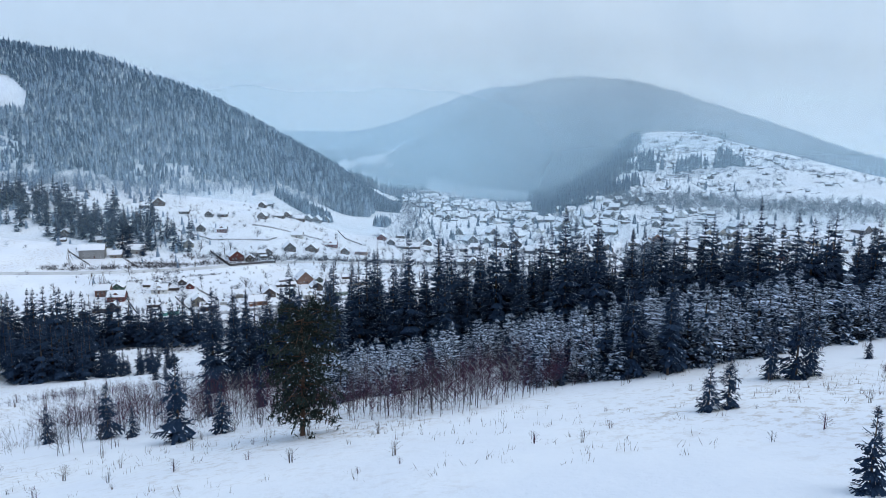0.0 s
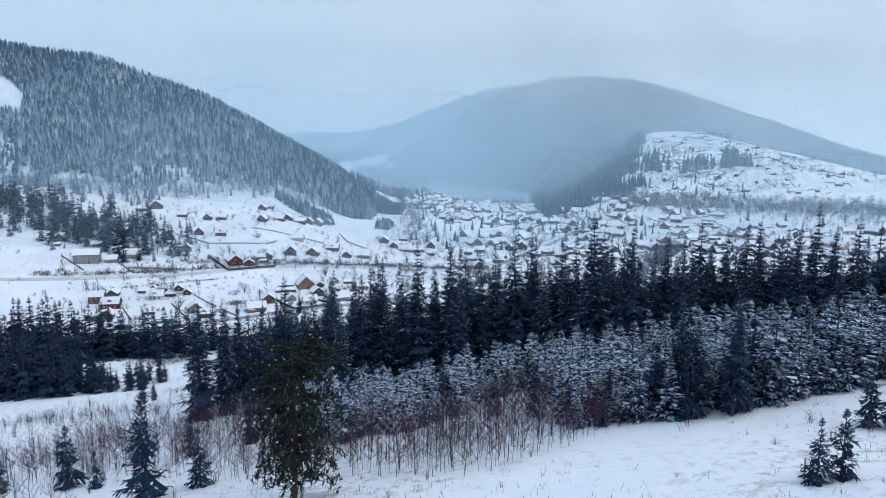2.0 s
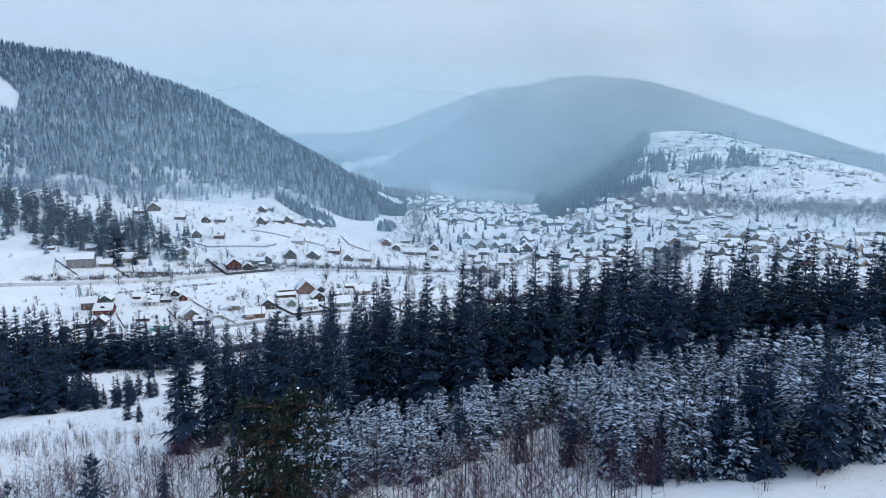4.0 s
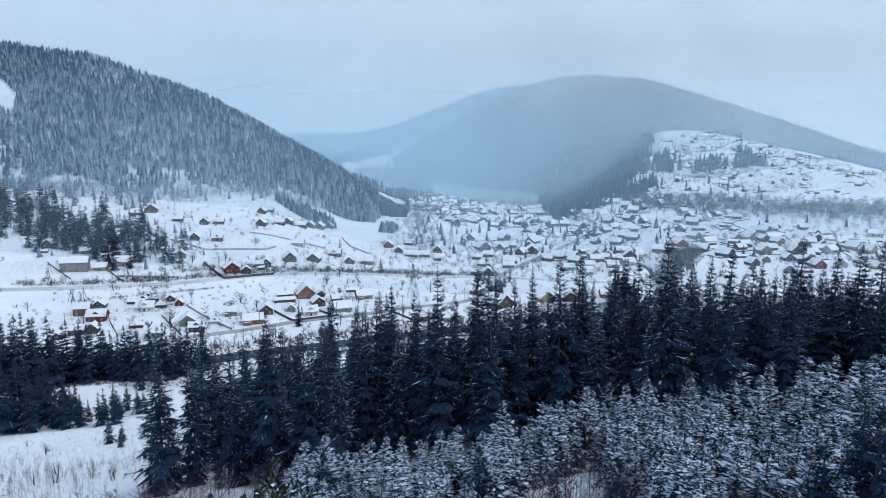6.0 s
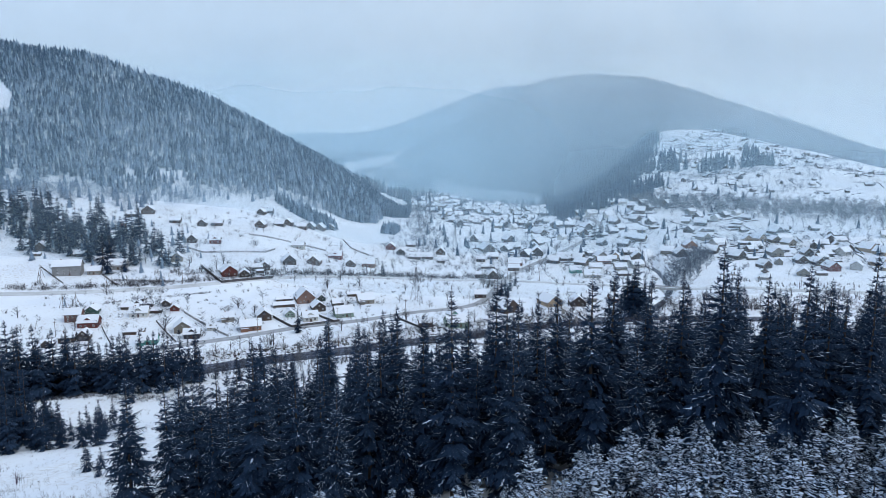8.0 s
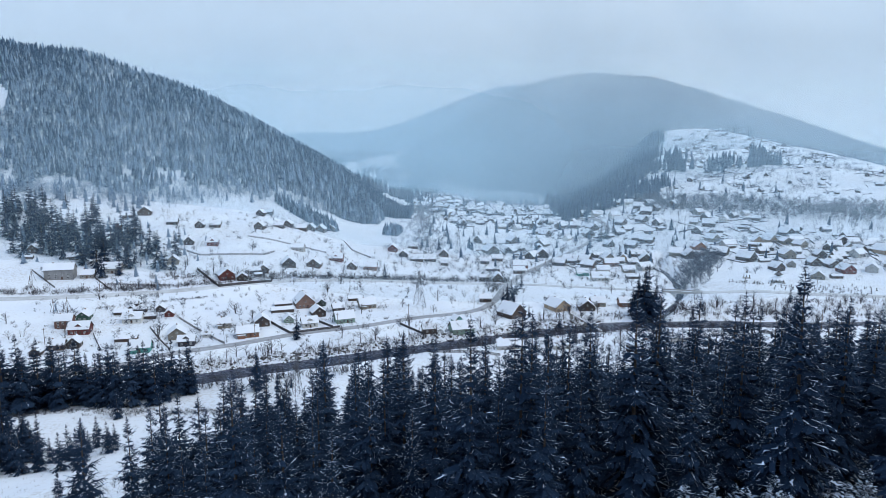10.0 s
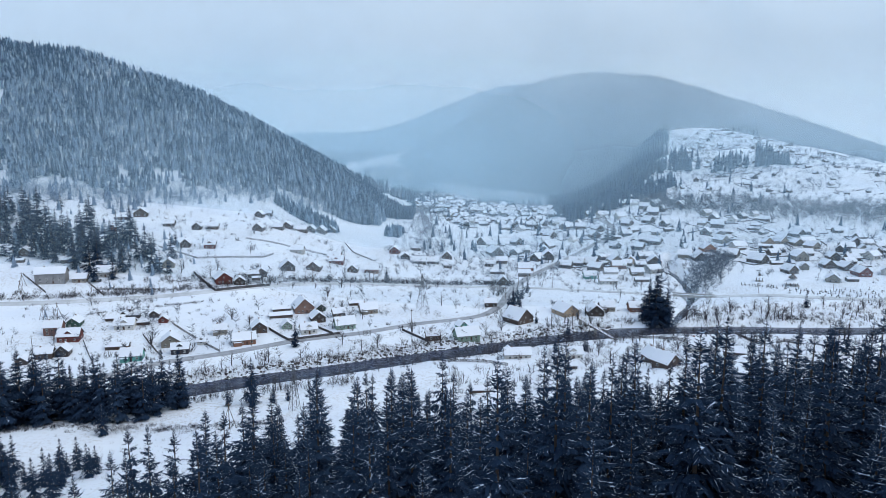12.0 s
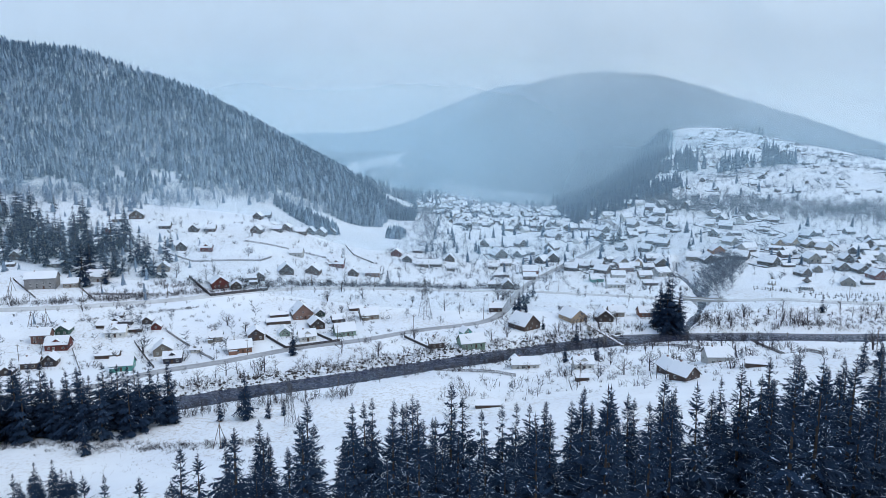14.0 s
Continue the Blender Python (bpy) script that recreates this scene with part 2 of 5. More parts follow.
def ground_z(x, y):
    x, y = np.asarray(x, float), np.asarray(y, float)
    s = (y - river_y(x)) * 0.93
    # the hillside under the camera, and the meadow at its foot
    near = 65 + 0.14 * 260 * np.tanh(x / 260) - 0.235 * (y - 72)
    near = near + 1.2 * wave(x, y, 42, 0.7) + 0.35 * wave(x, y, 13, 2.0)
    meadow = 9.5 + 0.9 * wave(x, y, 50, 1.9) + 3.0 * ramp((-90 - x) / 90)
    near = soft_max(near, meadow, 2.5)
    # the valley floor, the terraces and the left hill
    left = 1 / (1 + np.exp((x + 70) / 28))
    floor = 2.6 + 0.006 * np.maximum(s, 0) + 5.5 * ramp((x - 140) / 60) * ramp((s - 20) / 50)
    terrace = floor + left * 0.155 * 12 * np.logaddexp(0, (s - 62) / 12) + 0.5 * wave(x, y, 60, 0.2)
    ridge = ridge_z(x) * (1 + 0.03 * wave(x, y, 120, 3.0))
    up = hill_up(x, y)
    foot = hill_foot(x)
    up = np.where(up < 1, up * (1 - 0.12 * (1 - up)), np.maximum(1 - 0.9 * (up - 1), 0))
    low = -soft_max(-terrace, -(13 + 50 * ramp((-75 - x) / 190) + 0.02 * np.maximum(s - 300, 0)), 3.0)
    hill = low + np.maximum(ridge - low, 0) * up + 5 * wave(x, y, 75, 1.1) * np.clip(up * 3, 0, 1)
    far = np.where(y > foot, np.maximum(hill, low), low)
    # the open hill across the village
    plane = 86 + 0.148 * (y - 1059) + 0.07 * (x - 385) + 2.5 * wave(x, y, 90, 4.0)
    plane = plane - 0.30 * 20 * np.logaddexp(0, (x - 560 + 0.1 * (y - 1100)) / 20) - 0.5 * np.maximum(y - 1450, 0)
    edge = 235 + (y - 850) * 0.33
    open_hill = soft_max(plane, floor, 6) - floor
    far = far + open_hill * ramp((x - edge + 170) / 190)
    # river and stream beds
    z = np.where(s < 0, np.minimum(near, 4.0 + np.maximum(-s - 13, 0) * 0.20 + np.maximum(-s - 75, 0) * 0.45 + 0.5 * wave(x, y, 17, 5.0)), far)
    bank = ramp((np.abs(s) - 9.5 - 1.5 * wave(x, y, 23, 0.4)) / 5.0)
    z = -1.2 + (z + 1.2) * bank
    w = np.abs(x - stream_x(y)) * 0.94
    on = (y > river_y(x) - 5) & (y < 650)
    z = np.where(on, -1.0 + (z + 1.0) * ramp((w - 1.0 + 3 * ramp((y - 590) / 60) - 1.2 * wave(x, y, 15, 0.9)) / 5.0), z)
    return z


def gz(x, y):
    return float(ground_z(x, y))


# ---- building helpers ----
class Shape:
    """Vertices and faces of one mesh."""

    def __init__(self):
        self.v, self.f = [], []

    def add(self, verts, faces):
        k = len(self.v)
        self.v += [tuple(p) for p in verts]
        self.f += [tuple(i + k for i in f) for f in faces]
        return self

    def box(self, x0, y0, z0, x1, y1, z1, m=None):
        vs = [Vector((x, y, z)) for z in (z0, z1) for x, y in ((x0, y0), (x1, y0), (x1, y1), (x0, y1))]
        if m:
            vs = [m @ p for p in vs]
        return self.add(vs, [(3, 2, 1, 0), (4, 5, 6, 7), (0, 1, 5, 4), (1, 2, 6, 5), (2, 3, 7, 6), (3, 0, 4, 7)])

    def stick(self, a, b, ra, rb, sides=4):
        """A tapered stick from a to b."""
        a, b = Vector(a), Vector(b)
        d = (b - a).normalized()
        p = d.orthogonal().normalized()
        q = d.cross(p)
        vs = []
        for c, r in ((a, ra), (b, rb)):
            vs += [c + (p * math.cos(6.2832 * i / sides) + q * math.sin(6.2832 * i / sides)) * r for i in range(sides)]
        fs = [(i, (i + 1) % sides, sides + (i + 1) % sides, sides + i) for i in range(sides)]
        return self.add(vs, fs + [tuple(range(sides - 1, -1, -1)), tuple(range(sides, 2 * sides))])

    def limb(self, points, radii, sides=5):
        """A tapered, bent limb through the points."""
        rings = []
        for i, c in enumerate(points):
            d = (points[min(i + 1, len(points) - 1)] - points[max(i - 1, 0)]).normalized()
            p = d.cross(Vector((0.3, 0.9, 0.1))).normalized()
            q = d.cross(p)
            rings += [c + (p * math.cos(6.2832 * k / sides) + q * math.sin(6.2832 * k / sides)) * radii[i] for k in range(sides)]
        fs = [(i * sides + k, i * sides + (k + 1) % sides, (i + 1) * sides + (k + 1) % sides, (i + 1) * sides + k)
              for i in range(len(points) - 1) for k in range(sides)]
        return self.add(rings, fs)

    def prism(self, outline, depth, m):
        """An outline in x and z, pushed along y."""
        k = len(outline)
        vs = [m @ Vector((x, 0, z)) for x, z in outline] + [m @ Vector((x, depth, z)) for x, z in outline]
        fs = [tuple(range(k)), tuple(range(2 * k - 1, k - 1, -1))] + [(i, k + i, k + (i + 1) % k, (i + 1) % k) for i in range(k)]
        return self.add(vs, fs)

    def mesh(self, name, mat, smooth=False):
        me = bpy.data.meshes.new(name)
        me.from_pydata(self.v, [], self.f)
        me.materials.append(mat)
        if smooth:
            me.shade_smooth()
        return me


def part(name, shape, mat, parent, label="", smooth=False):
    ob = new(name, shape.mesh(name, mat, smooth))
    ob.parent = parent
    return tagged(ob, label)


def thing(name, label, category, group="", at=None):
    ob = new(name)
    ob.empty_display_size = 0.2
    tagged(ob, label, category, group)
    if at is not None:
        ob.matrix_basis = at
    return ob


def stuff(name, shape, mat, label, category, smooth=False):
    ob = new(name, shape.mesh(name, mat, smooth))
    return tagged(ob, label, category, kind="stuff")


def grid_mesh(name, xs, ys, height, mat):
    gx, gy = np.meshgrid(xs, ys)
    co = np.stack([gx, gy, height(gx, gy)], -1).reshape(-1, 3)
    nx, ny = len(xs), len(ys)
    i = (np.arange(ny - 1)[:, None] * nx + np.arange(nx - 1)[None]).ravel()
    quads = np.stack([i, i + 1, i + nx + 1, i + nx], 1)
    me = bpy.data.meshes.new(name)
    me.vertices.add(len(co))
    me.vertices.foreach_set("co", co.ravel())
    me.loops.add(quads.size)
    me.loops.foreach_set("vertex_index", quads.ravel())
    me.polygons.add(len(quads))
    me.polygons.foreach_set("loop_start", np.arange(len(quads)) * 4)
    me.update(calc_edges=True)
    me.materials.append(mat)
    me.shade_smooth()
    return new(name, me)


def graded(*spans):
    return np.concatenate([np.arange(a, b, step) for a, b, step in spans])


# ---- the land ----
gx = graded((-4200, -900, 110), (-900, -440, 11), (-440, -120, 4), (-120, 90, 2.6), (90, 330, 4), (330, 700, 10), (700, 4300, 110))
gy = graded((-700, -40, 22), (-40, 130, 2.5), (130, 640, 3), (640, 1500, 8), (1500, 4700, 90))
tagged(grid_mesh("ground", gx, gy, ground_z, M_GROUND), "snow-covered hillside, meadows and valley floor with dry grass", "ground", kind="structure")


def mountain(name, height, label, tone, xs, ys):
    """A far-off wooded mountain whose soft, even tone has blue haze mixed in."""
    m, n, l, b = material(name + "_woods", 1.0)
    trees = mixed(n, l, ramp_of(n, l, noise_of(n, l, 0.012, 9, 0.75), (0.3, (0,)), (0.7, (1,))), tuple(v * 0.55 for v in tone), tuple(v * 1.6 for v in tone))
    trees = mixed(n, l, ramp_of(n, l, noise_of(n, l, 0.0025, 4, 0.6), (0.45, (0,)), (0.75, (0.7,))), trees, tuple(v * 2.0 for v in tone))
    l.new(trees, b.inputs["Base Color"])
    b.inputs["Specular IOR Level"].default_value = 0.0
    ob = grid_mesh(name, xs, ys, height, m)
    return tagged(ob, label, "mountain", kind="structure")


def far_mountain(x, y):
    side = np.where(x < 430, 400, 640)
    top = 372 * np.exp(-0.5 * ((x - 430) / side) ** 2)
    rough = 9 * wave(x, y, 160, 0.3) + 5 * wave(x, y, 47, 1.3) + 3 * wave(x, y, 17, 2.2)
    return -15 + (top + rough) * ramp((y - 1430) / 860)


def hazy_mountain(x, y):
    top = 470 * np.exp(-0.5 * ((x - 420) / 480) ** 2) + 210 * np.exp(-0.5 * ((x + 900) / 620) ** 2)
    return -20 + (top + 14 * wave(x, y, 240, 2.3) + 5 * wave(x, y, 60, 0.8)) * ramp((y - 2700) / 900)


# the farther mountain gets the paler tone, as more haze is coloured in
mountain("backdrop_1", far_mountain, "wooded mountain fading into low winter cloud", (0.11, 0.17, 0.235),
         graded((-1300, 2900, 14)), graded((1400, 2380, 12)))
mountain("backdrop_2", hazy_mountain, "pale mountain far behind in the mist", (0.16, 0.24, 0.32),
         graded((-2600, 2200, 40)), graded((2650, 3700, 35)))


def ribbon(name, points, width, lift, mat, label, category, across=4, skirt=0.6, flat=None):
    """A strip through the points that lies on the ground."""
    pts = [Vector((*p, 0)) for p in points]
    pts = [2 * pts[0] - pts[1]] + pts + [2 * pts[-1] - pts[-2]]
    line = []
    for i in range(1, len(pts) - 2):
        p0, p1, p2, p3 = pts[i - 1:i + 3]
        steps = max(2, int((p2 - p1).length / 2.5))
        for k in range(steps):
            t = k / steps
            line.append(0.5 * (2 * p1 + (p2 - p0) * t + (2 * p0 - 5 * p1 + 4 * p2 - p3) * t * t + (3 * p1 - p0 - 3 * p2 + p3) * t ** 3))
    line.append(pts[-2])
    sh, n = Shape(), across + 3
    for i, p in enumerate(line):
        d = (line[min(i + 1, len(line) - 1)] - line[max(i - 1, 0)]).normalized()
        side = Vector((-d.y, d.x, 0))
        w = width(p) if callable(width) else width
        mid = gz(p.x, p.y) if flat is None else flat
        for k in range(-1, across + 2):
            q = p + side * w * (min(max(k, 0), across) / across - 0.5) * (1.0 if 0 <= k <= across else 1.12)
            z = (max(gz(q.x, q.y), mid - 0.5) if flat is None else flat) + lift
            sh.v.append((q.x, q.y, z if 0 <= k <= across else z - skirt))
        if i:
            a = (i - 1) * n
            sh.f += [(a + k, a + n + k, a + n + k + 1, a + k + 1) for k in range(n - 1)]
    ob = new(name, sh.mesh(name, mat, True))
    return tagged(ob, label, category, kind="structure")


ribbon("water_river", [(x, float(river_y(x))) for x in range(-420, 620, 20)], 40, 0, M_WATER, "dark grey river running between snowy banks", "river", 2, 0.2, flat=0.15)
ribbon("water_stream", [(float(stream_x(y)), y) for y in range(424, 620, 16)], 12, 0, M_WATER, "narrow dark side stream joining the river", "stream", 2, 0.2, flat=0.2)
ROAD = [(-290, 262), (-225, 293), (-180, 316), (-155.9, 330.7), (-142.1, 345.2), (-116.4, 360.9), (-88.2, 380.8), (-60.2, 393.6), (-33.2, 411.4), (0.1, 429.3), (14.2, 452.9), (25.1, 492.6), (43.1, 542.7), (76.3, 606.1), (120.6, 681.2), (149.3, 722.0), (150, 800), (120, 900), (90, 1050), (70, 1250)]
RAIL = [(-420, 365), (-330, 385), (-250.4, 404.9), (-212.8, 416.9), (-174.1, 432.9), (-133.9, 457.1), (-88.5, 484.1), (-35.3, 503), (22.0, 506), (58.7, 501.5), (93.6, 494), (127.3, 486), (158.7, 477), (201.3, 466), (238.4, 462), (330, 455), (450, 450)]
ribbon("road", ROAD, 4.8, 0.35, M_ROAD, "wet grey village road with slush along its edges", "road", 4)
ribbon("road_track", RAIL, 5.0, 0.30, M_RAIL, "snow-packed side road along the terrace", "road", 3)


ribbon("road_hill", [(205, 835), (240, 872), (285, 905), (318, 925), (352, 930), (400, 955)], 4.0, 0.3, M_RAIL, "trodden track winding up the open hill", "road", 2)


# ---- trees ----
def spruce_shapes(rng, height, spread, levels, per, snowy, twigs=4, bare=0.1, droop=0.35, pad=1.0):
    """Trunk, crown and snow of one spruce: whorls of drooping boughs with hanging twigs."""
    trunk, crown, snow = Shape(), Shape(), Shape()
    lean = Vector((rng.uniform(-0.02, 0.02), rng.uniform(-0.02, 0.02), 1)) * height
    trunk.limb([lean * t for t in (-0.02, 0.02, 0.3, 0.65, 1.0)], [spread * 0.10, spread * 0.075, spread * 0.055, spread * 0.03, 0.01], 6)
    for i in range(levels):
        t = bare + (1 - bare) * ((i + rng.uniform(-0.2, 0.2)) / levels)
        t = min(max(t, bare), 0.985)
        reach = spread * ((1 - t) ** 0.82) * (0.55 + 0.45 * min(1, (t - bare) * 7 + 0.25)) * rng.uniform(0.82, 1.15) + 0.12
        for k in range(per if t < 0.8 else max(3, per - 2)):
            if rng.random() < 0.16:
                continue
            turn = 6.2832 * (k / per + i * 0.37) + rng.uniform(-0.35, 0.35)
            long = reach * rng.uniform(0.55, 1.32)
            fall = droop * rng.uniform(0.6, 1.35) * (1.25 - 0.9 * t)
            out, side = Vector((math.cos(turn), math.sin(turn), 0)), Vector((-math.sin(turn), math.cos(turn), 0))
            base = lean * t
            rise = 0.10 + 0.55 * t * t

            def spine(q):
                return base + out * (long * q) + Vector((0, 0, long * (rise * q - fall * q * q * 1.25 + 0.16 * q ** 4)))

            wide = 0.045 * long + 0.04
            a, b2, c = spine(0.05), spine(0.55), spine(1.0)
            crown.add([a, b2 - side * wide, b2 + side * wide, c], [(0, 1, 2), (1, 3, 2)])
            for j in range(twigs):
                q = 0.20 + 0.78 * (j + rng.uniform(0, 0.7)) / twigs
                root = spine(q)
                size = long * (0.40 * (1.10 - q) + 0.06) * rng.uniform(0.75, 1.3)
                for sgn in (-1, 1):
                    tip = root + out * size * rng.uniform(0.45, 0.85) + side * sgn * size * 0.82 - Vector((0, 0, size * rng.uniform(0.2, 0.8)))
                    mid = root.lerp(tip, 0.45)
                    broad = (out * size * 0.36 - Vector((0, 0, size * 0.30))) * (5.0 / (twigs + 1.0))
                    crown.add([root, mid - broad, tip, mid + broad], [(0, 1, 2), (0, 2, 3)])
                    if rng.random() < snowy * 0.5:
                        lift = Vector((0, 0, 0.04))
                        a1, b1 = root.lerp(tip, rng.uniform(0.0, 0.4)) + lift, root.lerp(tip, rng.uniform(0.6, 0.95)) + lift
                        snow.add([a1, a1.lerp(b1, 0.5) + out * pad * (0.05 + 0.05 * size * snowy), b1], [(0, 1, 2)])
            if rng.random() < snowy * 2.2:
                lift = Vector((0, 0, 0.05))
                for _ in range(3 if pad < 1.5 else 1):
                    q0 = rng.uniform(0.15, 0.85) if pad < 1.5 else rng.uniform(0.12, 0.42)
                    q2 = min(1.02, q0 + (rng.uniform(0.10, 0.32) if pad < 1.5 else rng.uniform(0.40, 0.65)))
                    jog = side * long * rng.uniform(-0.05, 0.05)
                    p0, p1, p2 = spine(q0) + lift + jog, spine((q0 + q2) / 2) + lift * 1.8 - jog, spine(q2) + lift + jog
                    w2 = pad * (0.020 + 0.011 * long) * rng.uniform(0.4, 1.3) * (1 + 1.8 * snowy)
                    snow.add([p0, p1 - side * w2, p1 + side * w2, p2], [(0, 1, 2), (1, 3, 2)])
    # the short upright shoots round the leader
    for i in range(9):
        t = 0.90 + 0.011 * i
        base, long = lean * t, (1 - t) * spread * 1.6 + 0.16
        for k in range(4):
            turn = 6.2832 * (k / 4 + i * 0.31) + rng.uniform(-0.3, 0.3)
            out, side = Vector((math.cos(turn), math.sin(turn), 0)), Vector((-math.sin(turn), math.cos(turn), 0))
            tip = base + out * long * rng.uniform(0.7, 1.2) + Vector((0, 0, long * rng.uniform(0.0, 0.55)))
            mid = base.lerp(tip, 0.5) - Vector((0, 0, long * 0.10))
            crown.add([base, mid - side * long * 0.22, tip, mid + side * long * 0.22], [(0, 1, 2), (0, 2, 3)])
            if rng.random() < snowy * 1.2:
                lift = Vector((0, 0, 0.05))
                snow.add([base.lerp(tip, 0.3) + lift, mid + side * long * 0.10 + lift * 2, tip + lift], [(0, 1, 2)])
    for k in range(3):
        turn = k * 2.0944
        top = lean * 0.985
        crown.add([top, top + Vector((math.cos(turn) * 0.05, math.sin(turn) * 0.05, height * 0.004)), lean * 1.008], [(0, 1, 2)])
    return trunk, crown, snow


def tree_kind(name, label, category, group, shapes, mats, snow_label="patches of snow on the boughs"):
    """A pattern tree with a trunk and a crown, to be copied to its places."""
    ob = thing(name, label, category, group)
    part("trunk", shapes[0], mats[0], ob)
    crown = part("crown", shapes[1], mats[1], ob)
    if len(shapes) > 2 and shapes[2].f:
        tagged(part("snow", shapes[2], M_SHADED_SNOW, crown, snow_label), kind="stuff")
    return ob


used = set()


def plant(kind, x, y, size, turn=None, sink=0.15, rng=random):
    """Sets a tree of that kind on the ground: the pattern itself at first, then copies."""
    turn = rng.uniform(0, 360) if turn is None else turn
    m = pose(x, y, gz(x, y) - sink, 0, 0, turn) @ Matrix.Diagonal((size[0], size[0], size[1], 1))
    if kind.name not in used:
        used.add(kind.name)
        kind.matrix_basis = m
        return kind
    return copy_thing_scaled(kind, m)


def copy_thing_scaled(kind, m):
    made = copy_thing(kind, Matrix.Identity(4))
    made.matrix_basis = m
    return made


rng = random.Random(11)
TALL_H = 26.0
TALL = [tree_kind("spruce_tree", "tall dark spruce with snow-dusted drooping boughs", "spruce", "tall spruces on the slope",
                  spruce_shapes(rng, TALL_H, w, 36, 7, s, 6, bare, 0.35, 1.1), (M_BARK, M_NEEDLE))
        for w, s, bare in ((4.2, 0.16, 0.08), (4.6, 0.25, 0.04), (3.6, 0.14, 0.14), (4.4, 0.42, 0.06))]
BACK = [tree_kind("back_spruce", "tall dark spruce with snow-dusted drooping boughs", "spruce", "tall spruces on the slope",
                  spruce_shapes(rng, TALL_H, w, 28, 6, s, 4, bare), (M_BARK, M_NEEDLE))
        for w, s, bare in ((5.4, 0.10, 0.06), (4.9, 0.16, 0.08))]
MID_H = 15.0
MID = [tree_kind("dark_spruce", "dark green spruce with a little snow on its boughs", "spruce", "dark spruces by the meadow",
                 spruce_shapes(rng, MID_H, w, 20, 7, 0.06, 4, bare), (M_BARK, M_NEEDLE))
       for w, s, bare in ((3.2, 0.10, 0.03), (3.5, 0.07, 0.02), (2.9, 0.14, 0.05))]
TERRACE = [tree_kind("terrace_spruce", "dark spruce standing on the snowy terrace", "spruce", "spruces on the terrace",
                     spruce_shapes(rng, MID_H, w, 14, 6, 0.0, 3, 0.03), (M_BARK, M_NEEDLE)) for w in (3.7, 4.1)]
YOUNG_H = 7.0
YOUNG = [tree_kind("young_spruce", "young spruce thickly covered with rime and snow", "spruce", "rimed young spruces",
                   spruce_shapes(rng, YOUNG_H, w, 15, 7, s, 4, 0.03, 0.22, 2.4), (M_BARK, M_YOUNG), "thick snow on the boughs")
         for w, s in ((1.7, 0.85), (2.0, 0.95), (1.5, 0.75))]
SMALL = [tree_kind("small_spruce", "small dense dark spruce standing on the snow", "spruce", "small spruces on the clearing",
                   spruce_shapes(rng, 6.0, w, 15, 7, s, 3, 0.02, 0.20), (M_BARK, M_NEEDLE))
         for w, s in ((1.75, 0.08), (1.55, 0.14))]


def bare_tree_shape(rng, height, stems, forks, spread, thick, sides=4, fine=1.0):
    """A leafless tree: stems that fork into limbs and fine twigs."""
    trunk, twig = Shape(), Shape()
    for s in range(stems):
        a = rng.uniform(0, 6.2832)
        top = Vector((math.cos(a) * spread * 0.25 * (stems > 1), math.sin(a) * spread * 0.25 * (stems > 1), height * rng.uniform(0.8, 1.0)))
        foot = Vector((math.cos(a), math.sin(a), 0)) * 0.12 * (stems > 1)
        bend = Vector((rng.uniform(-0.3, 0.3), rng.uniform(-0.3, 0.3), 0)) * height * 0.12
        points = [foot + (top - foot) * t + bend * math.sin(3.1 * t) - Vector((0, 0, 0.3 * (t == 0))) for t in (0, 0.25, 0.5, 0.75, 1)]
        trunk.limb(points, [thick, thick * 0.8, thick * 0.6, thick * 0.38, thick * 0.12], sides)
        for k in range(forks):
            t = 0.22 + 0.74 * (k + rng.random()) / forks
            seg = min(3, int(t * 4))
            root = points[seg].lerp(points[seg + 1], t * 4 - seg)
            b = rng.uniform(0, 6.2832)
            long = spread * (1.15 - t) * rng.uniform(0.6, 1.1)
            tip = root + Vector((math.cos(b) * long, math.sin(b) * long, long * rng.uniform(0.6, 1.3)))
            mid = root.lerp(tip, 0.5) + Vector((0, 0, -0.08 * long))
            twig.limb([root, mid, tip], [thick * fine * 0.36 * (1.2 - t), thick * fine * 0.24 * (1.2 - t), thick * fine * 0.08], 3)
            for j in range(4):
                r2 = mid.lerp(tip, j / 4) if j else root.lerp(mid, 0.6)
                c = b + rng.uniform(-1.1, 1.1)
                l2 = long * rng.uniform(0.3, 0.55)
                t2 = r2 + Vector((math.cos(c) * l2, math.sin(c) * l2, l2 * rng.uniform(0.4, 1.2)))
                twig.limb([r2, t2], [thick * fine * 0.14, thick * fine * 0.05], 3)
    return trunk, twig


def bare_kind(name, label, category, group, shapes, mat, mat2=None):
    ob = thing(name, label, category, group)
    part("trunk", shapes[0], mat, ob)
    tagged(part("branch_work", shapes[1], mat2 or mat, ob), kind="stuff")
    return ob


SAPLING = [bare_kind("bare_sapling", "thin leafless reddish birch sapling in the snow", "sapling", "red saplings below the clearing",
                     bare_tree_shape(rng, 6.0, 2, 12, 1.5, 0.035, 4, 2.2), M_TWIG, M_RED_TWIG) for _ in range(3)]
SAPLING += [bare_kind("bare_sapling", "slim leafless grey-brown sapling dusted with rime", "sapling", "grey saplings below the clearing",
                      bare_tree_shape(rng, 6.5, 1, 18, 1.7, 0.042, 4, 2.0), M_TWIG, k) for k in (M_TWIG, M_RIME_TWIG)]
RIMED = [bare_kind("rimed_tree", "leafless young tree white with rime", "tree", "rimed young trees",
                   bare_tree_shape(rng, 6.5, 2, 16, 1.8, 0.07, 4), M_TWIG, M_RIME_TWIG)]
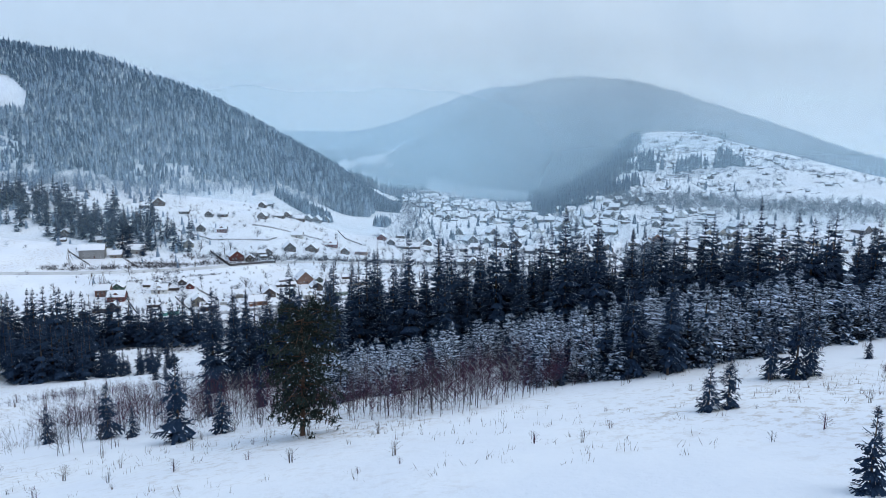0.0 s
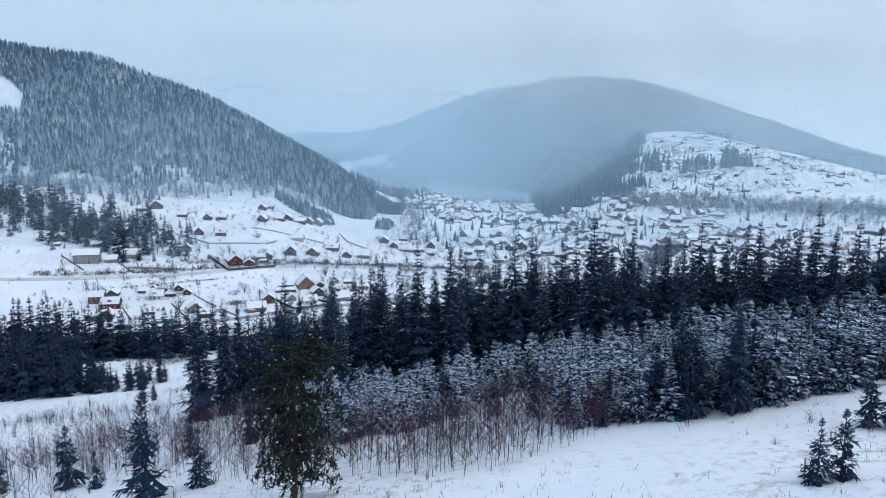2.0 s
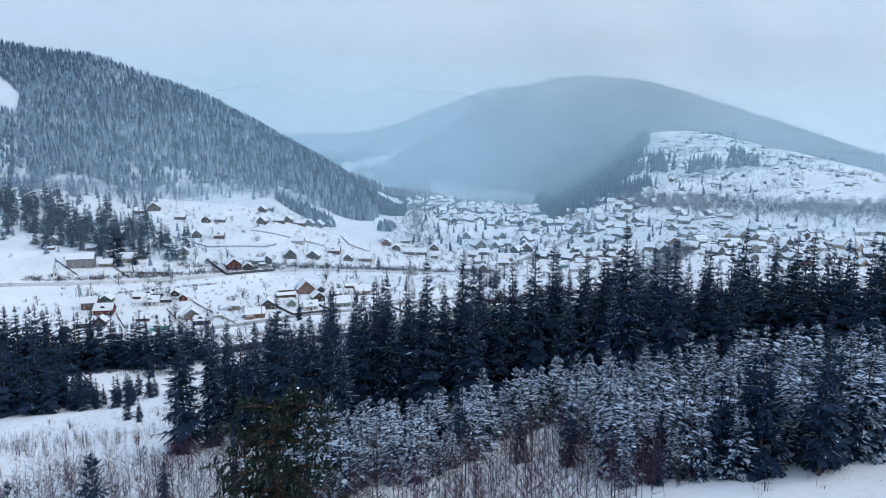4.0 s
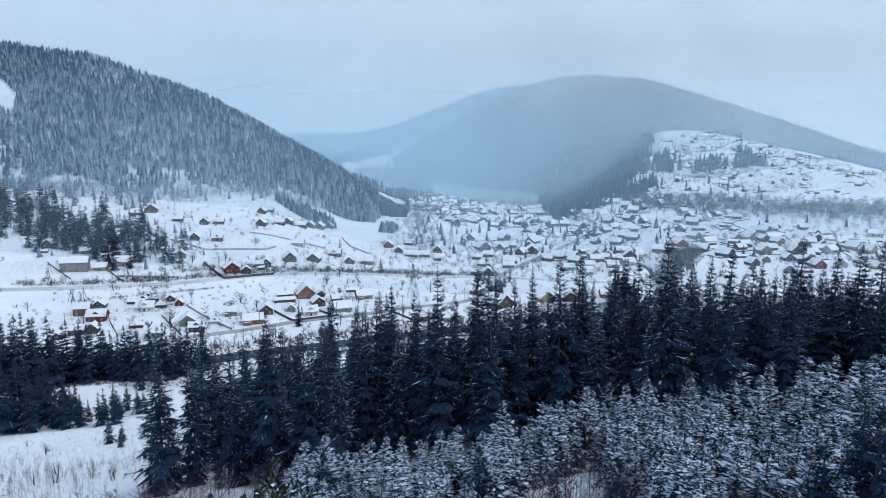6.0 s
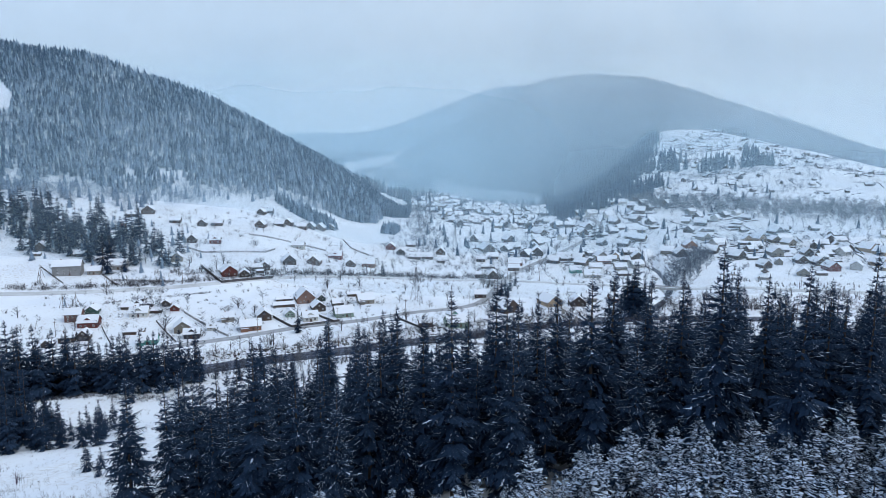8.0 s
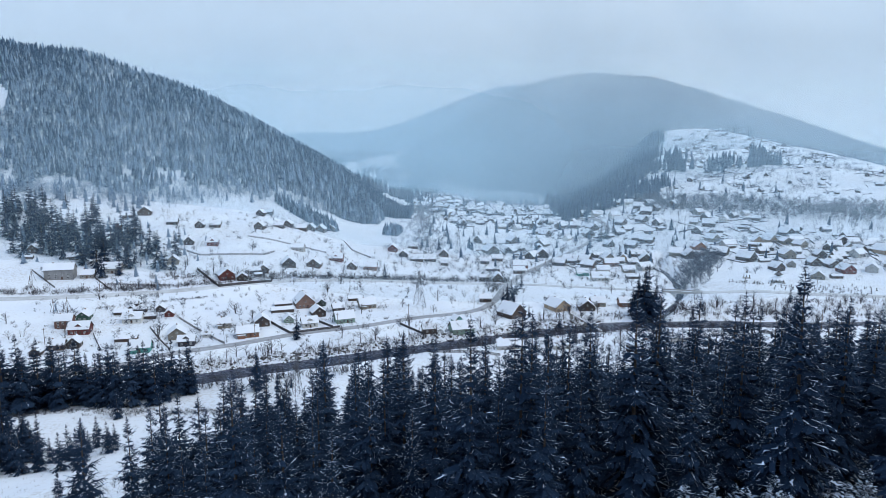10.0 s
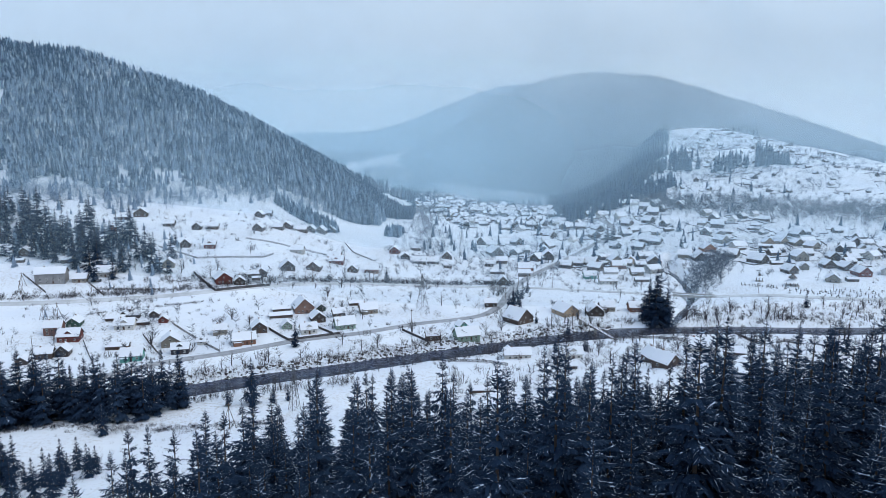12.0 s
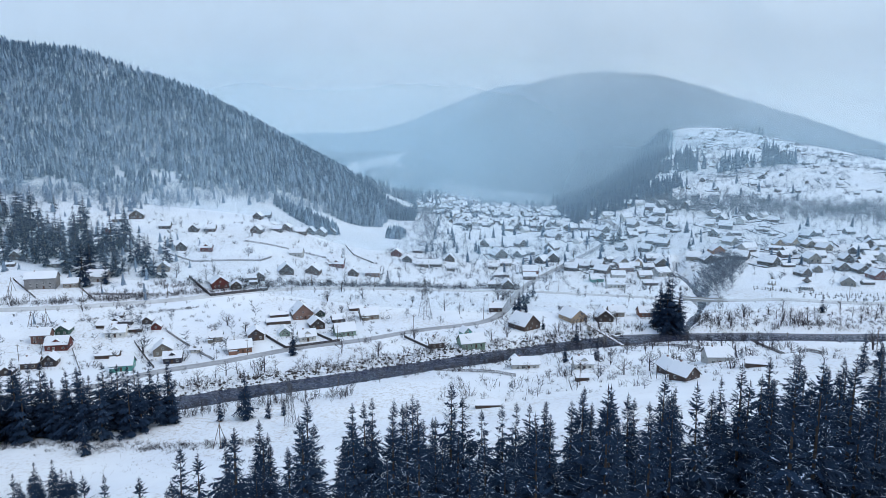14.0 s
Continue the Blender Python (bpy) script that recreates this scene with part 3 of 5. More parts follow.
ORCHARD = [bare_kind("bare_tree", "leafless dark garden tree in the snow", "tree", "bare trees about the village",
                     bare_tree_shape(rng, 6.5, k, 20, 3.1, 0.19, 5), M_TWIG) for k in (1, 2, 1)]
def shrub_kind(shapes, mat):
    both = Shape()
    both.add(shapes[0].v, shapes[0].f).add(shapes[1].v, shapes[1].f)
    return tagged(new("bare_shrub", both.mesh("bare_shrub", mat)), "low leafless brown shrub standing out of the snow", "shrub", "shrubs on the snow")


SHRUB = [shrub_kind(bare_tree_shape(rng, 1.6, 5, 4, 0.75, 0.028, 3), k) for k in (M_TWIG, M_GRASS, M_RED_TWIG)]


# the tall wood: the trees that stand out by themselves
def tall_at(x, y, top, wide=1.0, k=0):
    h = top - gz(x, y)
    plant(TALL[k], x, y, (wide * h / TALL_H, h / TALL_H), rng=rng)


for k, (x, y, top) in enumerate(((-0.0, 137.5, 77.0), (42.8, 126.0, 84.2), (-16.8, 130.5, 74.0), (23.2, 121.1, 85.7), (-2.0, 130.4, 79.6), (-53.3, 153.0, 54.3), (26.2, 111.0, 85.3), (14.4, 133.0, 76.0), (-11.3, 129.0, 75.2), (-17.6, 140.0, 73.0), (22.0, 130.0, 81.0), (-21.0, 168.0, 63.5), (1.8, 147.5, 71.0), (2.6, 135.5, 67.2), (28.5, 78.5, 82.5), (24.0, 82.0, 79.5), (26.5, 84.0, 77.0), (-46.0, 190.0, 51.0), (-38.0, 140.0, 66.0), (-30.0, 150.0, 65.0))):
    tall_at(x, y, top, 1.05, k % 4)


def scatter(count, place, apart, rng, taken=None):
    """Random places inside a region, no two nearer than apart."""
    spots, cells = [], {}
    for x, y in taken or ():
        cells.setdefault((int(x // apart), int(y // apart)), []).append((x, y))
    tries = 0
    while len(spots) < count and tries < count * 40:
        tries += 1
        p = place()
        if p is None:
            continue
        cx, cy = int(p[0] // apart), int(p[1] // apart)
        if any((p[0] - q[0]) ** 2 + (p[1] - q[1]) ** 2 < apart * apart for i in (-1, 0, 1) for j in (-1, 0, 1) for q in cells.get((cx + i, cy + j), ())):
            continue
        cells.setdefault((cx, cy), []).append(p)
        spots.append(p)
    return spots


def canopy(x, y):
    """Height that the wood's tops reach: it falls away down the slope, less so to the right."""
    return 130.9 - 0.392 * y + min(max(0.23 * (x + 43 - 0.33 * y), 0), 0.075 * (y - 90))


def in_tall_wood():
    x, y = rng.uniform(-60, 150), rng.uniform(80, 262)
    low = (121 if x < 4 else 125) if x < 20 else max(98, 117 - 0.5 * (x - 20)) + 3 * math.sin(x * 0.3)
    high = 205 + 0.18 * x
    left = -55 + (0.22 * (y - 150) if y > 150 else 0.6 * (150 - y))
    return (x, y) if low < y < high and x > left and (x < 70 or y > 0.55 * x + 45) else None


TALL_SPOTS = scatter(62, lambda: (rng.uniform(-50, 4), rng.uniform(120, 196)), 4.0, rng)
TALL_SPOTS = [p for p in TALL_SPOTS if p[0] > -56 + 0.22 * (p[1] - 140)]
TALL_SPOTS += scatter(80, lambda: (rng.uniform(14, 82), rng.uniform(116, 190)), 4.2, rng, TALL_SPOTS)
TALL_SPOTS += scatter(64, lambda: (rng.uniform(40, 128), rng.uniform(146, 214)), 4.2, rng, TALL_SPOTS)
TALL_SPOTS += scatter(50, lambda: (rng.uniform(0, 62), rng.uniform(125, 166)), 4.0, rng, TALL_SPOTS)
TALL_SPOTS += scatter(230, in_tall_wood, 4.2, rng, TALL_SPOTS)
TALL_SPOTS = [(x, y) for x, y in TALL_SPOTS if x > 48 or x < 4 or y > 126 - 0.15 * max(0, x) or rng.random() < 0.2]
for x, y in TALL_SPOTS:
    edge = min(1.0, (x + 62) / 45)
    h = rng.uniform(19, 29) * (0.72 + 0.28 * edge) * (0.80 if y > 180 else 1.0)
    h = max(8, min(h, canopy(x, y) - gz(x, y) - rng.choice((-1.5, 0, 1, 2, 4, 6, 8)) - rng.uniform(0, 1.5)))
    plant(rng.choice(TALL if math.hypot(x + 8, y - 95) < 72 else BACK), x, y, (h / TALL_H * rng.uniform(0.95, 1.2), h / TALL_H), rng=rng)


def in_left_wood():
    x, y = rng.uniform(-300, -106), rng.uniform(225, 302)
    low = 266 if x > -150 else 266 + 0.30 * (x + 150)
    high = 290 + 0.12 * (x + 106)
    return (x, y) if low < y < high and not ((x + 120) ** 2 + (y - 258) ** 2 < 90) else None


for x, y in scatter(165, in_left_wood, 4.3, rng):
    h = rng.uniform(17, 23) + min(9, max(0, (-135 - x) * 0.25))
    plant(rng.choice(MID), x, y, (h / MID_H * rng.uniform(0.9, 1.15), h / MID_H), rng=rng)


def in_young_wood():
    x, y = rng.uniform(-24, 82), rng.uniform(74, 126)
    low = max(91, 96 + 1.2 * (x + 3)) if x < 12 else 80 + 0.15 * abs(x - 24)
    high = np.interp(x, [-24, 0, 10, 18, 82], [115, 116, 121, 123, 98])
    return (x, y) if low < y < high else None


def joined(spots, patterns, rng):
    """Vertices and faces of many trees, each a turned and scaled copy of a pattern."""
    out = [Shape() for _ in patterns[0]]
    for x, y, wide, tall in spots:
        a, z = rng.uniform(0, 6.2832), gz(x, y) - 0.15
        c, d = math.cos(a) * wide, math.sin(a) * wide
        for sh, made in zip(rng.choice(patterns), out):
            made.add([(x + c * p[0] - d * p[1], y + d * p[0] + c * p[1], z + tall * p[2]) for p in sh.v], sh.f)
    return out


young_rest = []
for i, (x, y) in enumerate(scatter(480, in_young_wood, 2.05, rng)):
    h = rng.uniform(4.4, 9.2) * (1.0 if x < 30 else 1.15)
    size = (h / YOUNG_H * rng.uniform(1.05, 1.45), h / YOUNG_H)
    if y < 104 and i % 2:
        plant(rng.choice(YOUNG * 6 + RIMED + SMALL), x, y, size, rng=rng)
    else:
        young_rest.append((x, y, *size))
dense = joined(young_rest, [spruce_shapes(rng, YOUNG_H, w, 13, 7, 0.9, 3, 0.03, 0.22, 2.6) for w in (1.75, 2.0, 1.55)], rng)
stuff("young_spruce_thicket", dense[1], M_YOUNG, "dense thicket of young spruces white with snow", "thicket")
stuff("thicket_snow", dense[2], M_SHADED_SNOW, "snow lying on the boughs of the young spruces", "snow")


def in_saplings():
    x, y = rng.uniform(-66, 24), rng.uniform(64, 124)
    low = 66 + 0.8 * x if x > 0 else 66 - 0.5 * x if x > -14 else 73 - 0.35 * (x + 14)
    high = 118 if x < -20 else max(87, 91 + 1.2 * (x + 3)) if x < 14 else 88
    keep = 1.0 if x > -16 else 0.45
    return (x, y) if low < y < high and rng.random() < keep else None


SAPLING_SPOTS = scatter(1100, in_saplings, 0.78, rng)
for x, y in SAPLING_SPOTS[:200]:
    h = rng.uniform(4.0, 8.4)
    plant(rng.choice(SAPLING), x, y, (h / 6.5, h / 6.5), rng=rng)
slim_low = [(x, y, k, k) for x, y, k in ((rng.uniform(-98, -60), rng.gauss(141, 6), rng.uniform(0.25, 0.6)) for _ in range(330))]
slim = [bare_tree_shape(rng, 6.0, 1, 11, 1.4, 0.026, 3, 3.6) for _ in range(6)]
for k, (trunk_mat, twig_mat) in enumerate(((M_TWIG, M_RED_TWIG), (M_RED_TWIG, M_RED_TWIG), (M_TWIG, M_TWIG))):
    rest = [(x, y, h, h) for x, y, h in ((*p, rng.uniform(0.5, 1.25)) for p in SAPLING_SPOTS[200 + k::3])] + slim_low[k::3]
    slim_trunks, slim_twigs = joined(rest, slim, rng)
    stuff("sapling_stems", slim_trunks, trunk_mat, "thin upright stems of leafless saplings in the snow", "saplings")
    stuff("sapling_twigs", slim_twigs, twig_mat, "fine leafless twigs of the saplings", "twigs")

for x, y in scatter(9, lambda: (rng.uniform(-49, -41), rng.uniform(70.5, 76)), 0.9, rng):
    h = rng.uniform(4.5, 7.5)
    plant(SAPLING[3], x, y, (h / 6.5, h / 6.5), rng=rng)
brush = Shape()
for i in range(2600):
    x, y = (rng.uniform(-112, -62), rng.uniform(92, 178)) if i % 2 else (rng.uniform(-72, 12), rng.uniform(76, 112))
    if float(wave(x, y, 9, 1.7)) < rng.uniform(-0.5, 0.7):
        continue
    h, z = rng.uniform(0.8, 2.4), gz(x, y) - 0.2
    p, q = Vector((x, y, z)), Vector((x + rng.gauss(0, 0.35), y + rng.gauss(0, 0.35), z + h))
    brush.stick(p, q, 0.016, 0.005, 3)
    for k in range(5):
        r = p.lerp(q, rng.uniform(0.3, 0.95))
        brush.stick(r, r + Vector((rng.gauss(0, 0.3), rng.gauss(0, 0.3), rng.uniform(0.2, 0.7))), 0.010, 0.004, 3)
stuff("meadow_brush", brush, M_TWIG, "thin grey-brown leafless brush on the snowy meadow", "brush")

# small spruces on the clearing
for x, y, h, k in ((-47.3, 83, 8.0, 0), (-43, 81.5, 4.6, 1), (-33.6, 74.5, 11.5, 0), (-29, 77, 7.0, 1), (-56.5, 84, 5.6, 0), (26.2, 56.2, 5.4, 0), (24.2, 55.8, 5.1, 1),
                   (39, 68, 8.2, 0), (41.2, 69, 7.0, 1), (37, 69.5, 6.5, 1), (24.5, 81, 12, 0), (30, 81, 11, 1), (21.5, 83, 9, 0), (33, 84, 10, 0), (51, 74, 3.0, 1), (22.5, 31.4, 5.0, 1), (-82.9, 172, 6.5, 0), (-80.5, 173, 5.0, 1),
                   (-118.6, 256.8, 10, 0), (-77, 166, 4.0, 1), (-24, 92, 7, 0), (-16, 97, 8, 1), (-9, 93, 6, 0), (-3, 99, 8, 0), (4, 94, 6, 1), (9, 91, 7, 0), (-31, 100, 7, 1), (-38, 96, 6, 0), (-20, 104, 9, 0), (13, 88, 5, 1), (17, 86, 6, 0)):
    plant(SMALL[k], x, y, (h / 6.0 * 0.95, h / 6.0), rng=rng)
for x, y in scatter(62, lambda: (rng.uniform(-185, -98), rng.uniform(203, 228)), 2.9, rng) + scatter(20, lambda: (rng.uniform(-50, -36), rng.uniform(126, 154)), 3.0, rng):
    h = rng.uniform(6, 11) + min(12, max(0, -112 - x) * 0.55)
    plant(rng.choice(MID), x, y, (h / MID_H * 1.05, h / MID_H), rng=rng)


# the old pine at the edge of the clearing
def pine_shapes(rng, height, spread):
    trunk, crown, snow = Shape(), Shape(), Shape()
    lean = Vector((0.03, 0.0, 1)) * height
    trunk.limb([lean * t + Vector((0.15 * math.sin(5 * t), 0.1 * math.sin(4 * t), 0)) for t in (-0.02, 0.03, 0.3, 0.6, 0.85, 1.0)], [0.42, 0.33, 0.27, 0.19, 0.10, 0.03], 8)
    for i in range(74):
        t = 0.13 + 0.85 * i / 74
        a = i * 2.4 + rng.uniform(-0.4, 0.4)
        long = spread * (0.55 + 0.5 * math.sin(3.0 * (t + 0.02))) * (1.05 if t < 0.7 else 1.7 - 0.6 * t) * rng.uniform(0.65, 1.12)
        out, side = Vector((math.cos(a), math.sin(a), 0)), Vector((-math.sin(a), math.cos(a), 0))
        base = lean * t
        tip = base + out * long + Vector((0, 0, long * rng.uniform(-0.30, 0.25)))
        mid = base.lerp(tip, 0.5) + Vector((0, 0, 0.08 * long))
        trunk.limb([base, mid, tip], [0.09, 0.05, 0.015], 4)
        for j in range(12):
            c = base.lerp(mid, 0.35 + 0.65 * j / 4) if j < 4 else mid.lerp(tip, (j - 4) / 7)
            c = c + side * rng.uniform(-0.4, 0.4) * long * 0.62 + Vector((0, 0, rng.uniform(-0.45, 0.3)))
            # a tuft of long needles: blades that fan out
            for k in range(11):
                d = Vector((rng.gauss(0, 1), rng.gauss(0, 1), rng.gauss(0.25, 0.7))).normalized() * rng.uniform(0.40, 0.85)
                w = d.cross(Vector((0.2, 0.5, 0.8))).normalized() * 0.10
                crown.add([c - d * 0.15, c + d * 0.5 - w, c + d, c + d * 0.5 + w], [(0, 1, 2, 3)])
            if rng.random() < 0.10:
                s = Vector((0, 0, 0.22))
                snow.add([c + s + out * 0.26, c + s * 0.8 + side * 0.16, c + s - out * 0.22, c + s * 0.8 - side * 0.14, c + s * 1.25], [(0, 1, 4), (1, 2, 4), (2, 3, 4), (3, 0, 4)])
    return trunk, crown, snow


PINE = tree_kind("pine_tree", "old broad green pine with a bare reddish trunk on the snow", "pine", "", pine_shapes(rng, 14.8, 5.2), (M_PINE_BARK, M_PINE))
plant(PINE, -15.9, 65.5, (0.80, 1.0), 20)


# ---- houses ----
def gable_outline(w, h, r):
    return [(-w / 2, 0), (w / 2, 0), (w / 2, h), (0, h + r), (-w / 2, h)]


def window_on(house, x, y, z, w, h, turn, far=False):
    """A window on a wall: a painted frame with its pane, set a little proud."""
    m = pose(x, y, z, 0, 0, turn)
    if far:
        part("window", Shape().box(-w / 2, -0.06, 0, w / 2, 0.02, h, m), M_GLASS, house)
        return
    f = part("window", Shape().box(-w / 2, -0.06, 0, w / 2, 0.02, h, m), M_FRAME, house)
    g = Shape()
    for sx in (-1, 1):
        g.box(sx * w * 0.23 - w * 0.185, -0.075, h * 0.08, sx * w * 0.23 + w * 0.185, -0.05, h * 0.92, m)
    part("pane", g, M_GLASS, f)


def roof_on(house, w, d, h, r, over, thick, turned, name="roof", at=(0, 0), chimney=True):
    """A saddle roof along y: two slabs, with a rounded blanket of snow on it."""
    m0 = Matrix.Translation((at[0], at[1], 0)) @ pose(0, 0, 0, 0, 0, 90 if turned else 0)
    k = r / (w / 2)
    lo = h - over * k
    e = w / 2 + over
    deck = [(-e, lo), (0, h + r), (e, lo), (e, lo + 0.14), (0, h + r + 0.16), (-e, lo + 0.14)]
    roof = part(name, Shape().prism(deck, d + 2 * over, m0 @ Matrix.Translation((0, -d / 2 - over, 0))), M_ROOF, house)
    cover = [(-e - 0.06, lo + 0.15), (0, h + r + 0.17), (e + 0.06, lo + 0.15), (e + 0.10, lo + 0.15 + thick * 0.5), (e - 0.15, lo + 0.22 + thick),
             (0.35, h + r + 0.12 + thick - 0.3 * k * 0.5), (0, h + r + 0.16 + thick), (-0.35, h + r + 0.12 + thick - 0.3 * k * 0.5), (-e + 0.15, lo + 0.22 + thick), (-e - 0.10, lo + 0.15 + thick * 0.5)]
    part("snow", Shape().prism(cover, d + 2 * over + 0.12, m0 @ Matrix.Translation((0, -d / 2 - over - 0.06, 0))), M_SNOW, roof, "thick snow on the roof")
    if chimney:
        cy = d * 0.22
        c = Shape().box(-0.30, cy - 0.30, h + r * 0.55, 0.30, cy + 0.30, h + r + 0.95, m0)
        c.box(-0.38, cy - 0.38, h + r + 0.80, 0.38, cy + 0.38, h + r + 0.92, m0)
        part("chimney", c, M_BRICK, roof, "brick chimney")
    return roof


GROUPS = {"shed": "sheds of the village"}


def house(kind, facing, w, far=False, rng=random):
    """A house or shed with its walls, roof, windows, door, and for some a dormer or a porch."""
    shed = kind == "shed"
    tall = {"redtall": 5.2, "barn": 7.2, "shed": 2.2, "red": 3.7, "pink": 3.7, "block": 3.8, "brown": 3.3, "stone": 3.3}.get(kind, 3.2)
    if w < 6:
        tall = min(tall, 2.2)
    d = w * rng.uniform(1.05, 1.3) if facing == "g" else max(3.2, min(w * 0.72, 8.5))
    if kind in ("shed", "whitelong"):
        d = min(max(3.2, w * 0.45), 5.5)
    span = w if facing == "g" else d
    long = d if facing == "g" else w
    r = span * (0.26 if shed else rng.uniform(0.36, 0.46))
    name = "shed" if shed else "barn" if kind == "barn" else "house"
    label = f"{WALLS[kind][1]} {'shed' if shed else 'barn' if kind == 'barn' else 'house'} with a snow-covered roof"
    if far and name == "house":
        name, label = "cottage", label.replace("house", "cottage")
    ob = thing(name, label, name, GROUPS.get(kind, "houses of the far village" if far else "houses by the river"))
    walls = Shape().prism(gable_outline(span, tall, r), long, (pose(0, 0, 0, 0, 0, 90) if facing == "e" else Matrix.Identity(4)) @ Matrix.Translation((0, -long / 2, 0)))
    walls.v = [(x, y, z - 1.5 if z == 0 else z) for x, y, z in walls.v]
    part("wall", walls, M_WALL[kind], ob)
    roof_on(ob, span, long, tall, r, 0.35 if shed else 0.55, 0.22 if shed else 0.30, facing == "e", chimney=not shed and w > 6 and not far)
    if shed:
        part("door", Shape().box(-0.9, -d / 2 - 0.05, 0, 0.9, -d / 2 + 0.02, 1.85), M_DOOR, ob)
        return ob
    if far == "plain":
        return ob
    count = max(1, min(2 if far else 4, int(w / 2.7)))
    floors = (0.95,) if tall < 4 else (0.95, 2.9)
    for z in floors:
        for i in range(count):
            x = (i + 0.5 - count / 2) * (w * 0.84 / count)
            if i == count // 2 and z < 1 and count > 2 and not far:
                part("door", Shape().box(x - 0.5, -d / 2 - 0.07, 0, x + 0.5, -d / 2 + 0.02, 2.05), M_DOOR, ob)
            else:
                window_on(ob, x, -d / 2, z, 1.15, 1.25, 0, far)
    if facing == "g" and r > 2.0 and not far:
        window_on(ob, 0, -d / 2, tall + 0.25, 1.0, 1.0, 0)
    for side in (-1, 1):
        if not far:
            window_on(ob, side * w / 2, 0.15 * d, 0.95, 1.1, 1.2, 90 * side)
    if kind in ("red", "darkdormer", "white") and facing == "e" and not far:
        dw, dh = min(3.2, w * 0.34), 1.3
        out = -d * 0.40
        m = Matrix.Translation((0, out, 0))
        part("dormer", Shape().prism([(x, z + tall) for x, z in gable_outline(dw, dh, dw * 0.36)], d * 0.34, m), M_WALL[kind], ob)
        roof_on(ob, dw, d * 0.34, tall + dh, dw * 0.36, 0.25, 0.2, False, "dormer_roof", (0, out + d * 0.17), chimney=False)
        window_on(ob, 0, out, tall + 0.35, 0.9, 0.85, 0)
    if kind in ("teal", "orange", "cream", "stone") and facing == "e" and not far:
        pw = w * 0.34
        part("porch", Shape().box(-w / 2 + 0.2, -d / 2 - 1.5, -1.0, -w / 2 + 0.2 + pw, -d / 2 - 0.01, 2.1), M_WALL[kind], ob, "glazed timber porch")
        part("porch_roof", Shape().prism([(-w / 2, 2.12), (-w / 2 + 0.4 + pw, 2.12), (-w / 2 + 0.4 + pw, 2.35), (-w / 2, 2.35)], 1.9, Matrix.Translation((0, -d / 2 - 1.75, 0))), M_SNOW, ob, "snow-covered porch roof")
    return ob


HOUSE_SPOTS = []


def put_house(x, y, turn, kind, facing, w):
    ob = house(kind, facing, w, rng=hrng)
    d = 0.4 * w
    low = min(gz(x + a, y + b) for a in (-d, d) for b in (0, d))
    ob.matrix_basis = pose(x, y + d * 0.8, max(low, gz(x, y + d * 0.8) - 0.6), 0, 0, turn) @ Matrix.Scale(0.88, 4)
    HOUSE_SPOTS.append((x, y + d * 0.8))


hrng = random.Random(5)
put_house(-250.3, 433.3, 16, "barn", "e", 18.1)
put_house(-236.1, 440.8, 16, "frame", "e", 8.8)
put_house(-227.3, 451.3, 10, "block", "e", 12.7)
put_house(-208.2, 370.7, 12, "redtall", "e", 9.0)
put_house(-197.2, 364.7, 12, "red", "e", 10.8)
put_house(-204.3, 382.1, 12, "green", "g", 6.8)
put_house(-179.4, 382.5, 12, "white", "e", 10.4)
put_house(-188.5, 390.7, 12, "shed", "e", 10.7)
put_house(-186.7, 397.9, 12, "dark", "g", 3.4)
put_house(-172.9, 388.7, 14, "shed", "e", 7.2)
put_house(-172.1, 401.2, 12, "dark", "g", 5.2)
put_house(-164.6, 395.1, 12, "red", "g", 5.1)
put_house(-181.3, 397.0, 14, "shed", "e", 6.3)
put_house(-188.5, 405.1, 12, "dark", "e", 3.5)
put_house(-148.9, 366.4, 22, "stone", "g", 9.1)
put_house(-139.7, 356.4, 14, "darkdormer", "e", 8.5)
put_house(-134.6, 369.8, 10, "white", "e", 4.4)
put_house(-131.1, 384.1, 14, "stone", "e", 7.4)
put_house(-170.6, 357.9, 14, "shed", "e", 11.3)
put_house(-157.3, 345.9, 14, "teal", "e", 10.1)
put_house(-190.1, 349.4, 14, "dark", "g", 6.1)
put_house(-196.4, 345.2, 14, "brown", "e", 8.0)
put_house(-201.5, 339.0, 14, "dark", "g", 5.2)
put_house(-115.1, 371.2, 22, "orange", "e", 11.8)
put_house(-113.3, 390.6, 20, "brown", "g", 8.4)
put_house(-98.7, 423.6, 24, "pink", "g", 12.3)
put_house(-89.5, 429.8, 20, "green", "g", 5.6)
put_house(-110.1, 420.4, 20, "shed", "e", 11.0)
put_house(-107.9, 410.2, 20, "shed", "e", 14.0)
put_house(-100.7, 397.9, 20, "palegreen", "g", 5.7)
put_house(-87.4, 410.4, 25, "dark", "g", 8.3)
put_house(-87.6, 390.0, 24, "white", "e", 9.2)
put_house(-77.3, 419.7, 24, "dark", "e", 7.6)
put_house(-70.6, 399.4, 24, "palegreen", "e", 11.5)
put_house(-71.4, 442.3, 20, "shed", "e", 9.1)
put_house(-62.1, 429.1, 22, "stone", "e", 10.9)
put_house(-22.7, 381.2, 14, "brown", "e", 8.1)
put_house(-156.6, 457.2, 30, "red", "g", 10.8)
put_house(-142.0, 471.7, 20, "brown", "e", 7.7)
put_house(-138.0, 475.9, 20, "brown", "g", 7.8)
put_house(-146.1, 458.3, 20, "dark", "g", 6.8)
put_house(-138.5, 467.6, 20, "shed", "e", 5.5)
put_house(-85.1, 518.8, 0, "brown", "g", 7.8)
put_house(-72.2, 521.9, 0, "pink", "e", 11.0)
put_house(-100.0, 535.1, 0, "red", "e", 11.4)
put_house(-110.2, 506.7, 0, "brown", "g", 10.3)
